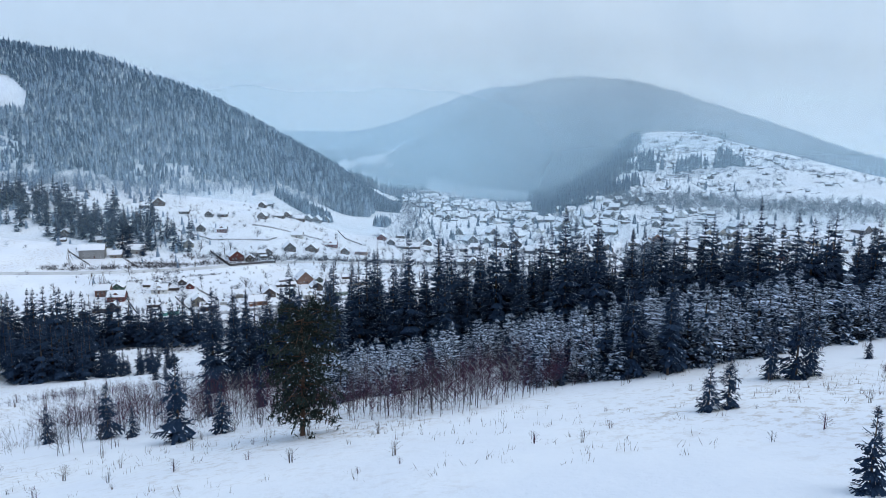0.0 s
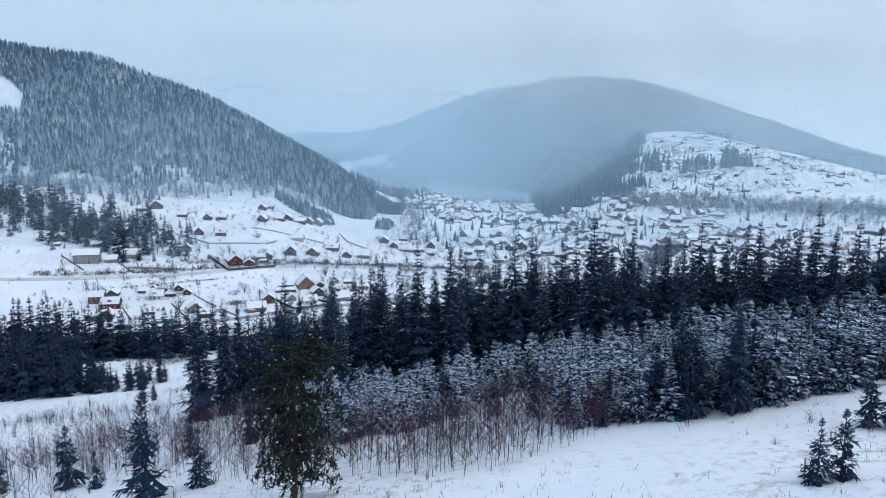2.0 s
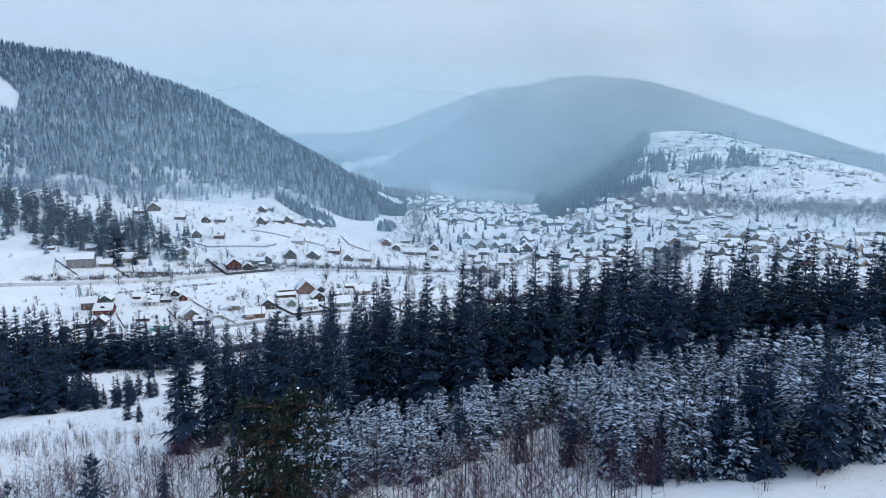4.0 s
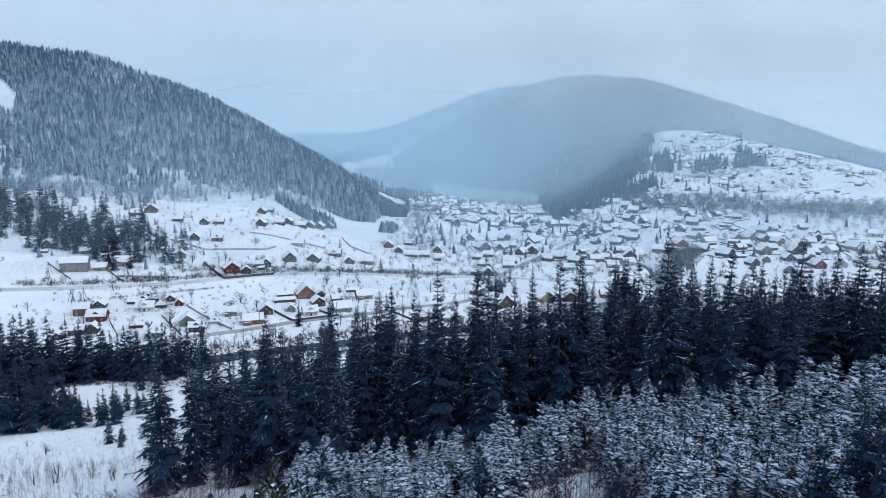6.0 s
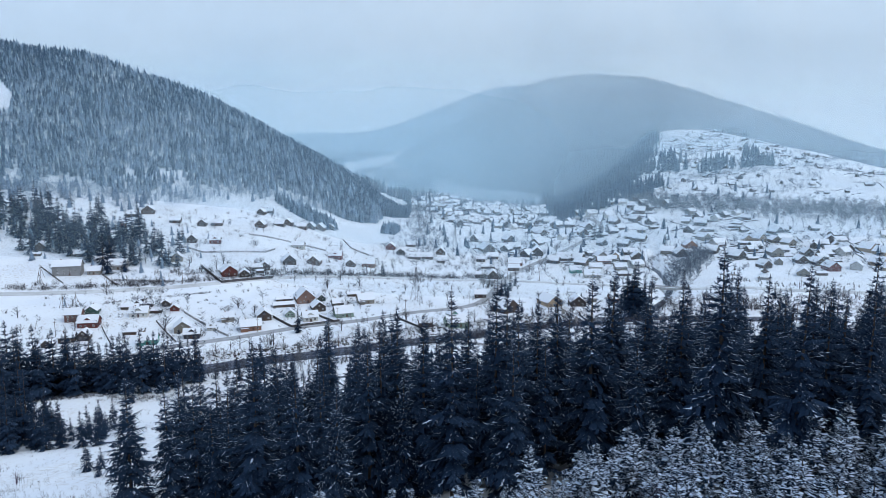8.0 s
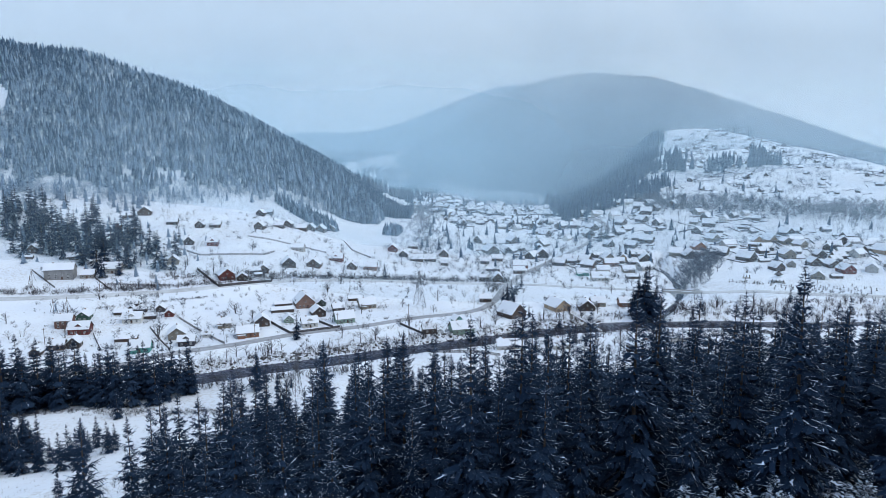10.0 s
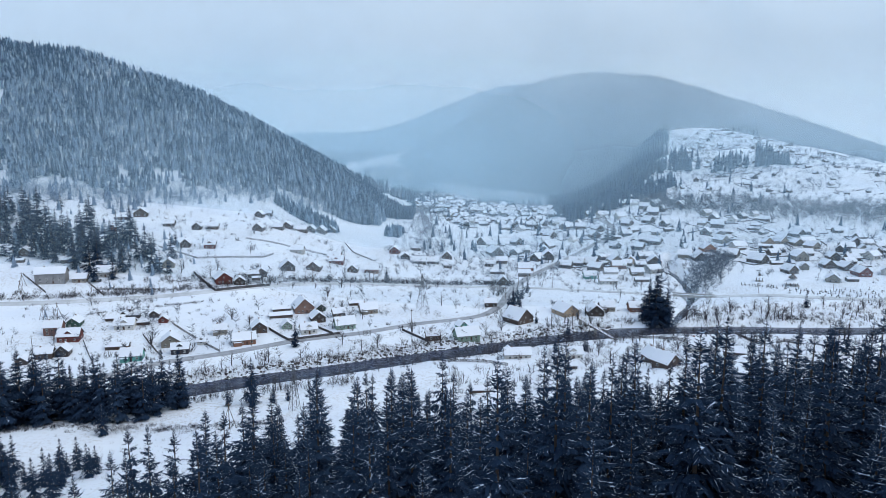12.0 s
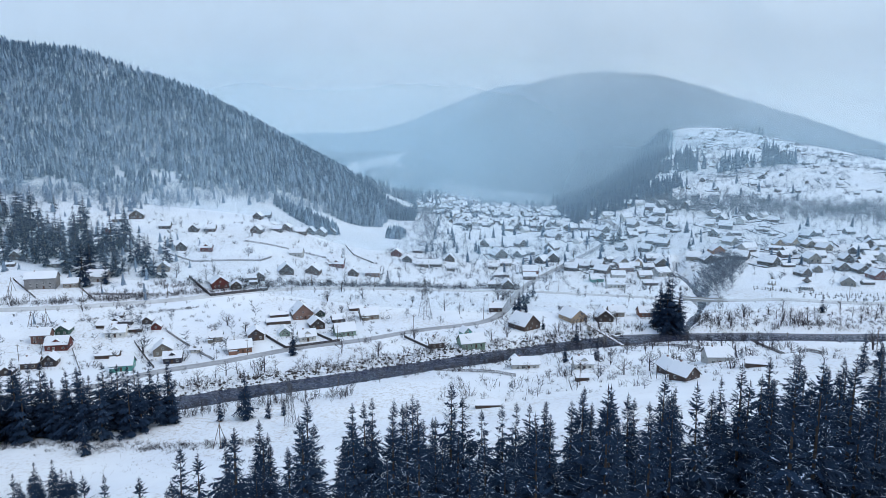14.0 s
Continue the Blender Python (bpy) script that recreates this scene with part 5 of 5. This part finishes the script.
rimed = scatter(260, lambda: (lambda t: (-415 + 215 * t + frng.gauss(0, 12), 565 - 92 * t + frng.gauss(0, 26)))(frng.random()), 3.2, frng, HOUSE_SPOTS)
wood("rimed_terrace_scrub", rimed[:140], CONES, 4, 9, M_HAZED_PALE, "small rimed conifers on the terrace below the hill", frng, 1.3)
wood("bare_terrace_scrub", rimed[140:], SPRAYS, 4, 8, M_HILL_BARE, "rimed leafless bushes on the terrace below the hill", frng, 1.4)

# undergrowth along banks, roads and plots
scrub = scatter(800, lambda: (lambda x: (x, float(river_y(x)) + frng.choice((-1, 1, 1)) * (12.5 + abs(frng.gauss(0, 5)))))(frng.uniform(-170, 250)), 1.3, frng)
scrub += scatter(260, lambda: (lambda x: (x, float(river_y(x)) + frng.uniform(18, 46)))(frng.uniform(115, 260)), 1.6, frng)
scrub += scatter(160, lambda: (lambda y: (float(stream_x(y)) + frng.choice((-1, 1)) * (8 + abs(frng.gauss(0, 4))), y))(frng.uniform(425, 640)), 1.5, frng)
scrub += scatter(420, lambda: (lambda p: (p[0] + frng.choice((-6, 6)) + frng.gauss(0, 1.5), p[1] + frng.choice((-4, 4)) + frng.gauss(0, 1.5)))(frng.choice(ROAD_DOTS)), 1.6, frng)
scrub += scatter(460, lambda: (lambda t: (-200 + 230 * t, 440 + 72 * min(1, t * 1.1) + frng.gauss(10, 3.0)))(frng.random()), 1.2, frng)
rail_dots = [p for p in ROAD_DOTS if p[1] > 400 and -330 < p[0] < 30 and any(abs(p[0] - a) < 60 and abs(p[1] - b) < 30 for a, b in RAIL)]
scrub += scatter(900, lambda: (lambda p: (p[0] + frng.gauss(0, 2.5), p[1] + 6 + abs(frng.gauss(0, 3))))(frng.choice(rail_dots)), 0.8, frng)
scrub += scatter(1100, lambda: (frng.uniform(-260, 130), frng.uniform(345, 620)), 2.5, frng, HOUSE_SPOTS)
scrub += scatter(300, lambda: (frng.uniform(-20, 135), frng.uniform(285, 385)), 2.0, frng, HOUSE_SPOTS)
hedge = scatter(460, lambda: (frng.uniform(-158, -68), 262 + frng.gauss(0, 1.8)), 0.5, frng)
wood("meadow_hedge", hedge, BUSHES, 0.7, 2.3, M_SCRUB, "low dry brush along the edge of the meadow", frng, 1.3)
scrub = [p for p in scrub if off_road(*p, 3.6)]
wood("bank_scrub", [p for i, p in enumerate(scrub) if i % 3], BUSHES, 0.8, 3.4, M_SCRUB, "grey-brown leafless scrub along banks and lanes", frng, 1.3)
wood("tall_scrub", [p for i, p in enumerate(scrub) if not i % 3], BUSHES + SPRAYS[:2], 2.5, 6.5, M_TWIG, "thin leafless trees and bushes about the gardens", frng, 1.2)
hedge = scatter(150, lambda: (lambda t: (-206 + 50 * t, 399 + 27 * t + frng.gauss(0, 0.8)))(frng.random()), 0.5, frng)
wood("lane_hedge", hedge, BUSHES, 0.8, 2.2, M_SCRUB, "low dark hedge along the lane below the terrace", frng, 1.2)
alders = scatter(120, lambda: (lambda t: (-125 + 75 * t, 288 + 22 * max(0, t - 0.3) + frng.gauss(2, 2.5)))(frng.random()), 0.8, frng)
alders += scatter(70, lambda: (lambda x: (x, float(river_y(x)) - 14 - abs(frng.gauss(0, 3))))(frng.uniform(-50, 60)), 0.9, frng)
wood("bank_alders", alders, SPRAYS + BUSHES[:3], 2.5, 7.5, M_TWIG, "thin leafless alders along the river bank", frng, 0.8)
yard = [(x + frng.gauss(0, 8), y + frng.gauss(0, 7)) for x, y in HOUSE_SPOTS for _ in range(9)]
yard = [p for p in yard if off_road(*p, 3.6) and all((p[0] - a) ** 2 + (p[1] - b) ** 2 > 30 for a, b in HOUSE_SPOTS)]
wood("yard_brush", yard, BUSHES, 0.6, 2.6, M_SCRUB, "dry bushes and brush in the snowy yards", frng, 1.3)


def rubble(name, count, low, high, mat, label):
    """Angular lumps along the far bank, half sunk in the snow."""
    sh = Shape()
    for _ in range(count):
        x = frng.uniform(-175, 75)
        y = float(river_y(x)) + 11.2 + abs(frng.gauss(0, 2.6))
        z, r = max(gz(x, y), 0.1), frng.uniform(low, high)
        ring = [(x + math.cos(a) * r * frng.uniform(0.7, 1.4), y + math.sin(a) * r * frng.uniform(0.6, 1.1), z + r * frng.uniform(-0.1, 0.25)) for a in (0.2, 1.4, 2.5, 3.7, 5.0)]
        sh.add(ring + [(x + frng.gauss(0, 0.2) * r, y + frng.gauss(0, 0.2) * r, z + r * frng.uniform(0.5, 0.9)), (x, y, z - r)],
               [(k, (k + 1) % 5, 5) for k in range(5)] + [((k + 1) % 5, k, 6) for k in range(5)])
    stuff(name, sh, mat, label, "stones")


rubble("bank_stones", 900, 0.25, 0.85, M_ROCK, "dark broken stones along the river bank")
rubble("snow_lumps", 700, 0.3, 1.1, M_SNOW, "lumps of snow over the stony river bank")
bank = scatter(420, lambda: (lambda x: (x, float(river_y(x)) + 13.5 + abs(frng.gauss(0, 2.8))))(frng.uniform(-175, 75)), 0.7, frng)
wood("bank_brush", bank, BUSHES, 0.6, 2.4, M_SCRUB, "dense dark brush along the stony bank", frng, 1.5)
far_scrub = scatter(3400, lambda: (frng.uniform(-70, 420), frng.uniform(520, 1500)), 3.5, frng, VILLAGE)
far_scrub += [(x + frng.gauss(0, 14), y + frng.gauss(0, 6)) for x, y in scatter(70, lambda: (frng.uniform(270, 620), frng.uniform(800, 1330)), 14, frng) for _ in range(16)]
far_scrub = [p for p in far_scrub if off_road(*p, 4) and ((p[0] - 22) / 48) ** 2 + ((p[1] - 770) / 62) ** 2 > 1]
far_scrub += [q for q in ((x + frng.gauss(0, 9), y + frng.gauss(0, 9)) for x, y in VILLAGE + HOUSE_SPOTS + FAR_PLOTS for _ in range(4)) if off_road(*q, 4) and abs(q[1] - float(river_y(q[0]))) > 14]
wood("village_scrub", far_scrub, SPRAYS, 3, 8, M_HAZED_SCRUB, "leafless garden trees and hedges of the far village", frng, 1.4)
far_firs = scatter(240, lambda: (frng.uniform(-50, 380), frng.uniform(560, 1400)), 8, frng, VILLAGE)
wood("village_conifers", far_firs, CONES, 7, 14, M_HAZED_DARK, "single dark conifers among the far houses", frng, 1.1)

valley_firs = scatter(900, lambda: (frng.uniform(-110, 270), frng.uniform(1120, 1780)), 7, frng, VILLAGE)
wood("valley_conifers", valley_firs, CONES, 6, 13, M_HAZED_DARK, "scattered conifers among the last houses up the valley", frng, 1.3, far_land)

# dry grass that stands out of the snow
tufts = Shape()
grass = [(frng.uniform(-70, 75), frng.uniform(42, 90)) for _ in range(1500)] + [(frng.uniform(-125, -55), frng.uniform(80, 275)) for _ in range(3000)]
for x, y in grass:
    if float(wave(x, y, 11, 0.5)) < frng.uniform(-0.5, 0.6):
        continue
    z = gz(x, y) - 0.05
    for _ in range(5):
        a, h = frng.uniform(0, 6.2832), frng.uniform(0.25, 0.85)
        dx, dy = frng.gauss(0, 0.3), frng.gauss(0, 0.3)
        px, py = x + dx, y + dy
        tufts.add([(px - math.sin(a) * 0.022, py + math.cos(a) * 0.022, z), (px + math.sin(a) * 0.022, py - math.cos(a) * 0.022, z), (px + frng.gauss(0, 0.18), py + frng.gauss(0, 0.18), z + h)], [(0, 1, 2)])
stuff("dry_grass", tufts, M_GRASS, "dry brown grass blades sticking out of the snow", "grass")


# ---- fences, poles, pylons, bridges ----
def fence(points, height=1.3, solid=False):
    """A board fence or a post-and-rail fence along the points, panel by panel."""
    ob = thing("fence", "weathered board fence along a snowy yard" if solid else "thin dark wooden fence between snowy gardens", "fence", "fences about the yards")
    pat = Shape()
    if solid:
        for i in range(10):
            pat.box(i * 0.3 + 0.01, -0.015, -0.3, i * 0.3 + 0.285, 0.015, height)
        pat.box(0, 0.016, 0.3, 3, 0.06, 0.4).box(0, 0.016, height - 0.35, 3, 0.06, height - 0.25)
    else:
        for i in range(12):
            pat.box(i * 0.25 + 0.03, -0.012, -0.2, i * 0.25 + 0.15, 0.012, height)
        pat.box(0, 0.013, 0.35, 3, 0.05, 0.43).box(0, 0.013, height - 0.4, 3, 0.05, height - 0.32)
    me = pat.mesh("panel", M_FENCE)
    x0, y0 = points[0]
    ob.matrix_basis = pose(x0, y0, gz(x0, y0))
    for (ax, ay), (bx, by) in zip(points, points[1:]):
        k = max(1, round(math.hypot(bx - ax, by - ay) / 3))
        for i in range(k):
            px, py, qx, qy = ax + (bx - ax) * i / k, ay + (by - ay) * i / k, ax + (bx - ax) * (i + 1) / k, ay + (by - ay) * (i + 1) / k
            pz, qz = gz(px, py), gz(qx, qy)
            p = tagged(new("panel", me), kind="stuff")
            p.parent = ob
            run = math.hypot(qx - px, qy - py)
            p.matrix_basis = pose(px - x0, py - y0, pz - gz(x0, y0), 0, -math.degrees(math.atan2(qz - pz, run)), math.degrees(math.atan2(qy - py, qx - px))) @ Matrix.Diagonal((run / 3, 1, 1, 1))


fence([(-178.6, 469.4), (-154.8, 442.7), (-127.1, 460.5), (-129.6, 472.9)], 1.9, True)
fence([(-108.9, 394.8), (-94.1, 378.7), (-75.8, 388.2), (-70.6, 391)], 1.5, True)
fence([(-167.2, 378.5), (-144, 350)])
fence([(-190.2, 366.9), (-174.6, 346)])
fence([(-158.3, 393.1), (-138.7, 375.9), (-122, 361)])
fence([(-272.8, 446.6), (-243.2, 422.0)])
fence([(-230.9, 441.9), (-211.2, 424)])
fence([(-86.5, 402.3), (-74.5, 391)], 1.3, True)
fence([(-39.6, 399.1), (-25.0, 379)], 1.3, True)
fence([(-222.2, 515.5), (-187.5, 497.3), (-147.2, 512.1), (-142.7, 523.5)])
fence([(-171.6, 551.2), (-142.6, 552.4), (-101.7, 558.5)])
fence([(-108.9, 624.5), (-96.0, 589.3), (-76.9, 564.3)])
fence([(-218.5, 432.7), (-182.8, 438.3)])
fence([(131, 392), (120, 345), (112, 300)])
fence([(60, 385), (85, 372), (100, 350)])
fence([(-15, 372), (-22, 345), (10, 322)])


def pylon(x, y, height, turn, base=3.0):
    """A steel lattice mast with three cross arms."""
    ob = thing("power_pylon", "grey steel lattice power pylon standing in the snow", "pylon", "power pylons", pose(x, y, gz(x, y) - 0.3, 0, 0, turn))

    def at(t, sx, sy):
        r = base * (1 - t) ** 1.15 * 0.5 + 0.22
        return Vector((sx * r, sy * r, height * t))

    for sx, sy in ((-1, -1), (1, -1), (1, 1), (-1, 1)):
        leg = Shape()
        for i in range(5):
            leg.stick(at(i / 5, sx, sy), at((i + 1) / 5, sx, sy), 0.085, 0.075)
        part("leg", leg, M_STEEL, ob)
    lattice = Shape()
    steps = [0, 0.16, 0.30, 0.42, 0.52, 0.61, 0.69, 0.77, 0.84, 0.91, 0.98]
    corners = ((-1, -1), (1, -1), (1, 1), (-1, 1))
    for a, b in zip(steps, steps[1:]):
        for i in range(4):
            p, q = corners[i], corners[(i + 1) % 4]
            lattice.stick(at(a, *p), at(b, *q), 0.04, 0.04, 3).stick(at(a, *q), at(b, *p), 0.04, 0.04, 3).stick(at(b, *p), at(b, *q), 0.04, 0.04, 3)
    tagged(part("lattice", lattice, M_STEEL, ob), kind="stuff")
    for t, w in ((0.70, 2.6), (0.82, 3.2), (0.93, 2.2)):
        arm = Shape()
        for s in (-1, 1):
            arm.stick((0, 0.2, height * t), (s * w, 0, height * t), 0.06, 0.04, 3).stick((0, -0.2, height * t), (s * w, 0, height * t), 0.06, 0.04, 3)
            arm.stick((0, 0, height * (t + 0.045)), (s * w, 0, height * t), 0.05, 0.04, 3).stick((s * w, 0, height * t), (s * w, 0, height * t - 0.9), 0.05, 0.05, 4)
        part("cross_arm", arm, M_STEEL, ob)


pylon(-30.8, 436, 23, 35, 5.5)
pylon(-6.4, 628, 23, 20, 5.0)
pylon(-65, 277, 16, 40, 2.6)


def utility_pole(x, y, turn, height=8.0, braced=False):
    ob = thing("utility_pole", "slim wooden utility pole in the snow" if not braced else "wooden power pole with leaning braces in the snow", "pole", "utility poles", pose(x, y, gz(x, y) - 0.3, 0, 0, turn))
    part("pole", Shape().stick((0, 0, 0), (0, 0, height), 0.14, 0.10, 6), M_WOOD, ob)
    part("crossbar", Shape().box(-0.8, -0.05, height - 0.8, 0.8, 0.05, height - 0.68), M_WOOD, ob)
    if braced:
        for s in (-1, 1):
            part("brace", Shape().stick((s * 2.1, 0.3, 0), (0, 0, height * 0.85), 0.11, 0.09, 5), M_WOOD, ob)


utility_pole(-80.4, 258.9, 20, 9.0, True)
utility_pole(-129, 210, 10, 8.0)
for i in range(0, len(ROAD_DOTS), 8):
    x, y = ROAD_DOTS[i]
    if 345 < y < 680 and -260 < x < 230:
        utility_pole(x + 2, y + 5.5, 25)
for x, y in ((-223, 388), (-218, 392), (-205, 352), (-200, 360), (-60, 330), (30, 300), (70, 330), (150, 395), (130, 300), (-262, 430), (-255, 418)):
    utility_pole(x, y, 15, 8.5, x < -215)


# the footbridge over the river
def footbridge(ax, ay, bx, by):
    z = max(gz(ax, ay), gz(bx, by)) + 0.6
    run = math.hypot(bx - ax, by - ay)
    ob = thing("footbridge", "narrow plank footbridge over the river, snow on it", "bridge", "", pose(ax, ay, z, 0, 0, math.degrees(math.atan2(by - ay, bx - ax))))
    part("deck", Shape().box(0, -0.8, -0.25, run, 0.8, 0), M_WOOD, ob)
    part("snow", Shape().box(0.1, -0.7, 0.004, run - 0.1, 0.7, 0.14), M_SNOW, ob, "trodden snow on the deck")
    for s in (-1, 1):
        rail = Shape().box(0, s * 0.8 - 0.04, 1.0, run, s * 0.8 + 0.04, 1.08).box(0, s * 0.8 - 0.03, 0.5, run, s * 0.8 + 0.03, 0.56)
        part("handrail", rail, M_WOOD, ob)
        for i in range(10):
            part("post", Shape().box(i * run / 9.0 - 0.05, s * 0.8 - 0.05, -0.3, i * run / 9.0 + 0.05, s * 0.8 + 0.05, 1.05), M_WOOD, ob)
    for f in (0.02, 0.5, 0.98):
        part("pier", Shape().box(f * run - 0.5, -0.7, -5, f * run + 0.5, 0.7, -0.26), M_CONCRETE, ob)


footbridge(57, 417, 66, 380)


def road_bridge(x, y, turn, run):
    z = gz(x - run / 2, y + 5) + 0.5
    ob = thing("road_bridge", "low concrete road bridge over the side stream", "bridge", "", pose(x, y, max(z, 3.4), 0, 0, turn))
    part("deck", Shape().box(-run / 2, -3.0, -0.9, run / 2, 3.0, 0), M_CONCRETE, ob)
    part("snow", Shape().box(-run / 2, -2.6, 0.004, run / 2, 2.6, 0.15), M_SNOW, ob, "packed snow on the deck")
    for s in (-1, 1):
        part("parapet", Shape().box(-run / 2, s * 2.95 - 0.12, 0.0, run / 2, s * 2.95 + 0.12, 0.95), M_CONCRETE, ob)
    for f in (-0.48, 0.48):
        part("abutment", Shape().box(f * run - 0.7, -2.9, -6, f * run + 0.7, 2.9, -0.9), M_CONCRETE, ob)


road_bridge(143, 482, -16, 26)


# the pavilions and the graves on the field across the river
def pavilion(x, y, w, height, posts, label, tiers):
    ob = thing("pavilion", label, "pavilion", "", pose(x, y, gz(x, y) - 0.1, 0, 0, -20))
    part("base", Shape().box(-w / 2, -w / 2, -0.5, w / 2, w / 2, 0.35), M_CONCRETE, ob)
    for i in range(posts):
        a = 6.2832 * (i + 0.5) / posts
        part("post", Shape().stick((math.cos(a) * w * 0.42, math.sin(a) * w * 0.42, 0.3), (math.cos(a) * w * 0.42, math.sin(a) * w * 0.42, height), 0.14, 0.12, 6), M_WOOD, ob)
    z = height
    for t in range(tiers):
        r0, r1, rise = w * 0.66 / (1 + t * 0.9), w * 0.2 / (1 + t), w * 0.22
        roof = Shape()
        ring = [(math.cos(6.2832 * i / 8) * r0, math.sin(6.2832 * i / 8) * r0, z) for i in range(8)] + [(math.cos(6.2832 * i / 8) * r1, math.sin(6.2832 * i / 8) * r1, z + rise) for i in range(8)]
        roof.add(ring, [(i, (i + 1) % 8, 8 + (i + 1) % 8, 8 + i) for i in range(8)] + [tuple(range(7, -1, -1)), tuple(range(8, 16))])
        part("roof", roof, M_SNOW if t == 0 else M_ROOF, ob, "snow-covered roof")
        z += rise
        part("drum", Shape().stick((0, 0, z - 0.1), (0, 0, z + 0.8), r1 * 0.8, r1 * 0.8, 8), M_WOOD, ob)
        z += 0.8
    part("cupola", Shape().stick((0, 0, z - 0.05), (0, 0, z + 0.7), w * 0.13, w * 0.05, 8).stick((0, 0, z + 0.7), (0, 0, z + 1.7), 0.06, 0.03, 4), M_ROOF, ob)


pavilion(197, 508, 5.0, 2.8, 6, "small open pavilion with dark posts and a snowy roof", 1)
pavilion(212, 494, 8.5, 2.6, 8, "low wooden pavilion with a two-tiered snowy roof", 2)
grave = tagged(new("grave_cross", Shape().box(-0.10, -0.07, -0.3, 0.10, 0.07, 1.45).box(-0.42, -0.05, 0.95, 0.42, 0.05, 1.12).box(-0.4, -0.9, -0.3, 0.4, 0.15, 0.22).mesh("grave_cross", M_FENCE)),
               "small dark cross on a snowy grave", "cross", "crosses of the graveyard")
first = True
for x, y in scatter(115, lambda: (lambda t: (180 + 85 * t, 500 - 30 * min(1, t * 2.0) + frng.gauss(0, 1.5 + 6 * t)))(frng.random()), 1.6, frng):
    k = frng.uniform(0.7, 1.15)
    m = pose(x, y, gz(x, y), 0, 0, -20 + frng.uniform(-10, 10)) @ Matrix.Scale(k, 4)
    if first:
        grave.matrix_basis, first = m, False
    else:
        copy_thing_scaled(grave, m)


# ---- mist ----
def mist(name, y, low, high, amount, label, top=0, centre=None):
    """A thin bank of mist across the valley: mostly clear, it scatters the daylight that falls on it."""
    m = bpy.data.materials.new(name)
    m.use_nodes = True
    n, l = m.node_tree.nodes, m.node_tree.links
    n.clear()
    out, mix, clear, milk, through_light, both = (n.new("ShaderNodeOutputMaterial"), n.new("ShaderNodeMixShader"), n.new("ShaderNodeBsdfTransparent"),
                                            n.new("ShaderNodeBsdfDiffuse"), n.new("ShaderNodeBsdfTranslucent"), n.new("ShaderNodeMixShader"))
    for s in (milk, through_light):
        s.inputs["Color"].default_value = (0.90, 0.96, 1.0, 1) if top else (0.64, 0.87, 1.0, 1)
    l.new(milk.outputs[0], both.inputs[1])
    l.new(through_light.outputs[0], both.inputs[2])
    co, split = n.new("ShaderNodeTexCoord"), n.new("ShaderNodeSeparateXYZ")
    l.new(co.outputs["Object"], split.inputs[0])
    span = n.new("ShaderNodeMapRange")
    span.interpolation_type = "SMOOTHSTEP"
    span.inputs["From Min"].default_value, span.inputs["From Max"].default_value = high, low
    l.new(split.outputs["Z"], span.inputs["Value"])
    puffs = ramp_of(n, l, noise_of(n, l, 0.004, 4, 0.5), (0.3, (0.7,)), (0.7, (1.0,)))
    dense = math_of(n, l, "MULTIPLY", math_of(n, l, "MULTIPLY", span.outputs[0], puffs), amount)
    if centre:
        # a bank that thins out to both sides
        off = math_of(n, l, "DIVIDE", math_of(n, l, "ABSOLUTE", math_of(n, l, "SUBTRACT", split.outputs["X"], centre[0])), centre[1])
        thin = n.new("ShaderNodeMapRange")
        thin.interpolation_type = "SMOOTHSTEP"
        thin.inputs["From Min"].default_value, thin.inputs["From Max"].default_value = 1.0, 0.1
        l.new(off, thin.inputs["Value"])
        dense = math_of(n, l, "MULTIPLY", dense, thin.outputs[0])
    l.new(dense, mix.inputs[0])
    l.new(clear.outputs[0], mix.inputs[1])
    l.new(both.outputs[0], mix.inputs[2])
    l.new(mix.outputs[0], out.inputs["Surface"])
    sh = Shape()
    xs = list(range(-2400, 2401, 100))
    for x in xs:
        yy = y + 0.00006 * x * x
        sh.v += [(x, yy + 0.06 * z, z) for z in (-4, (top or high) * 0.5, top or high)]
    sh.f = [(i * 3 + k, i * 3 + 3 + k, i * 3 + 4 + k, i * 3 + 1 + k) for i in range(len(xs) - 1) for k in (0, 1)]
    tagged(new(name, sh.mesh(name, m, True)), label, "mist", kind="stuff")


mist("mist_village", 455, 40, 230, 0.14, "thin bluish mist hanging over the village")
mist("mist_terrace", 625, 60, 340, 0.22, "thin bluish mist along the wooded hill")
mist("mist_valley", 930, 40, 280, 0.20, "bluish winter mist across the valley")
mist("mist_hills", 1130, 60, 300, 0.29, "bluish winter mist between the hills")
mist("mist_bank", 1200, 80, 360, 0.62, "bank of mist lying in the upper valley", 0, (-250, 850))
mist("low_cloud", 1395, 340, -40, 0.95, "low winter cloud over the mountain top", 1500)
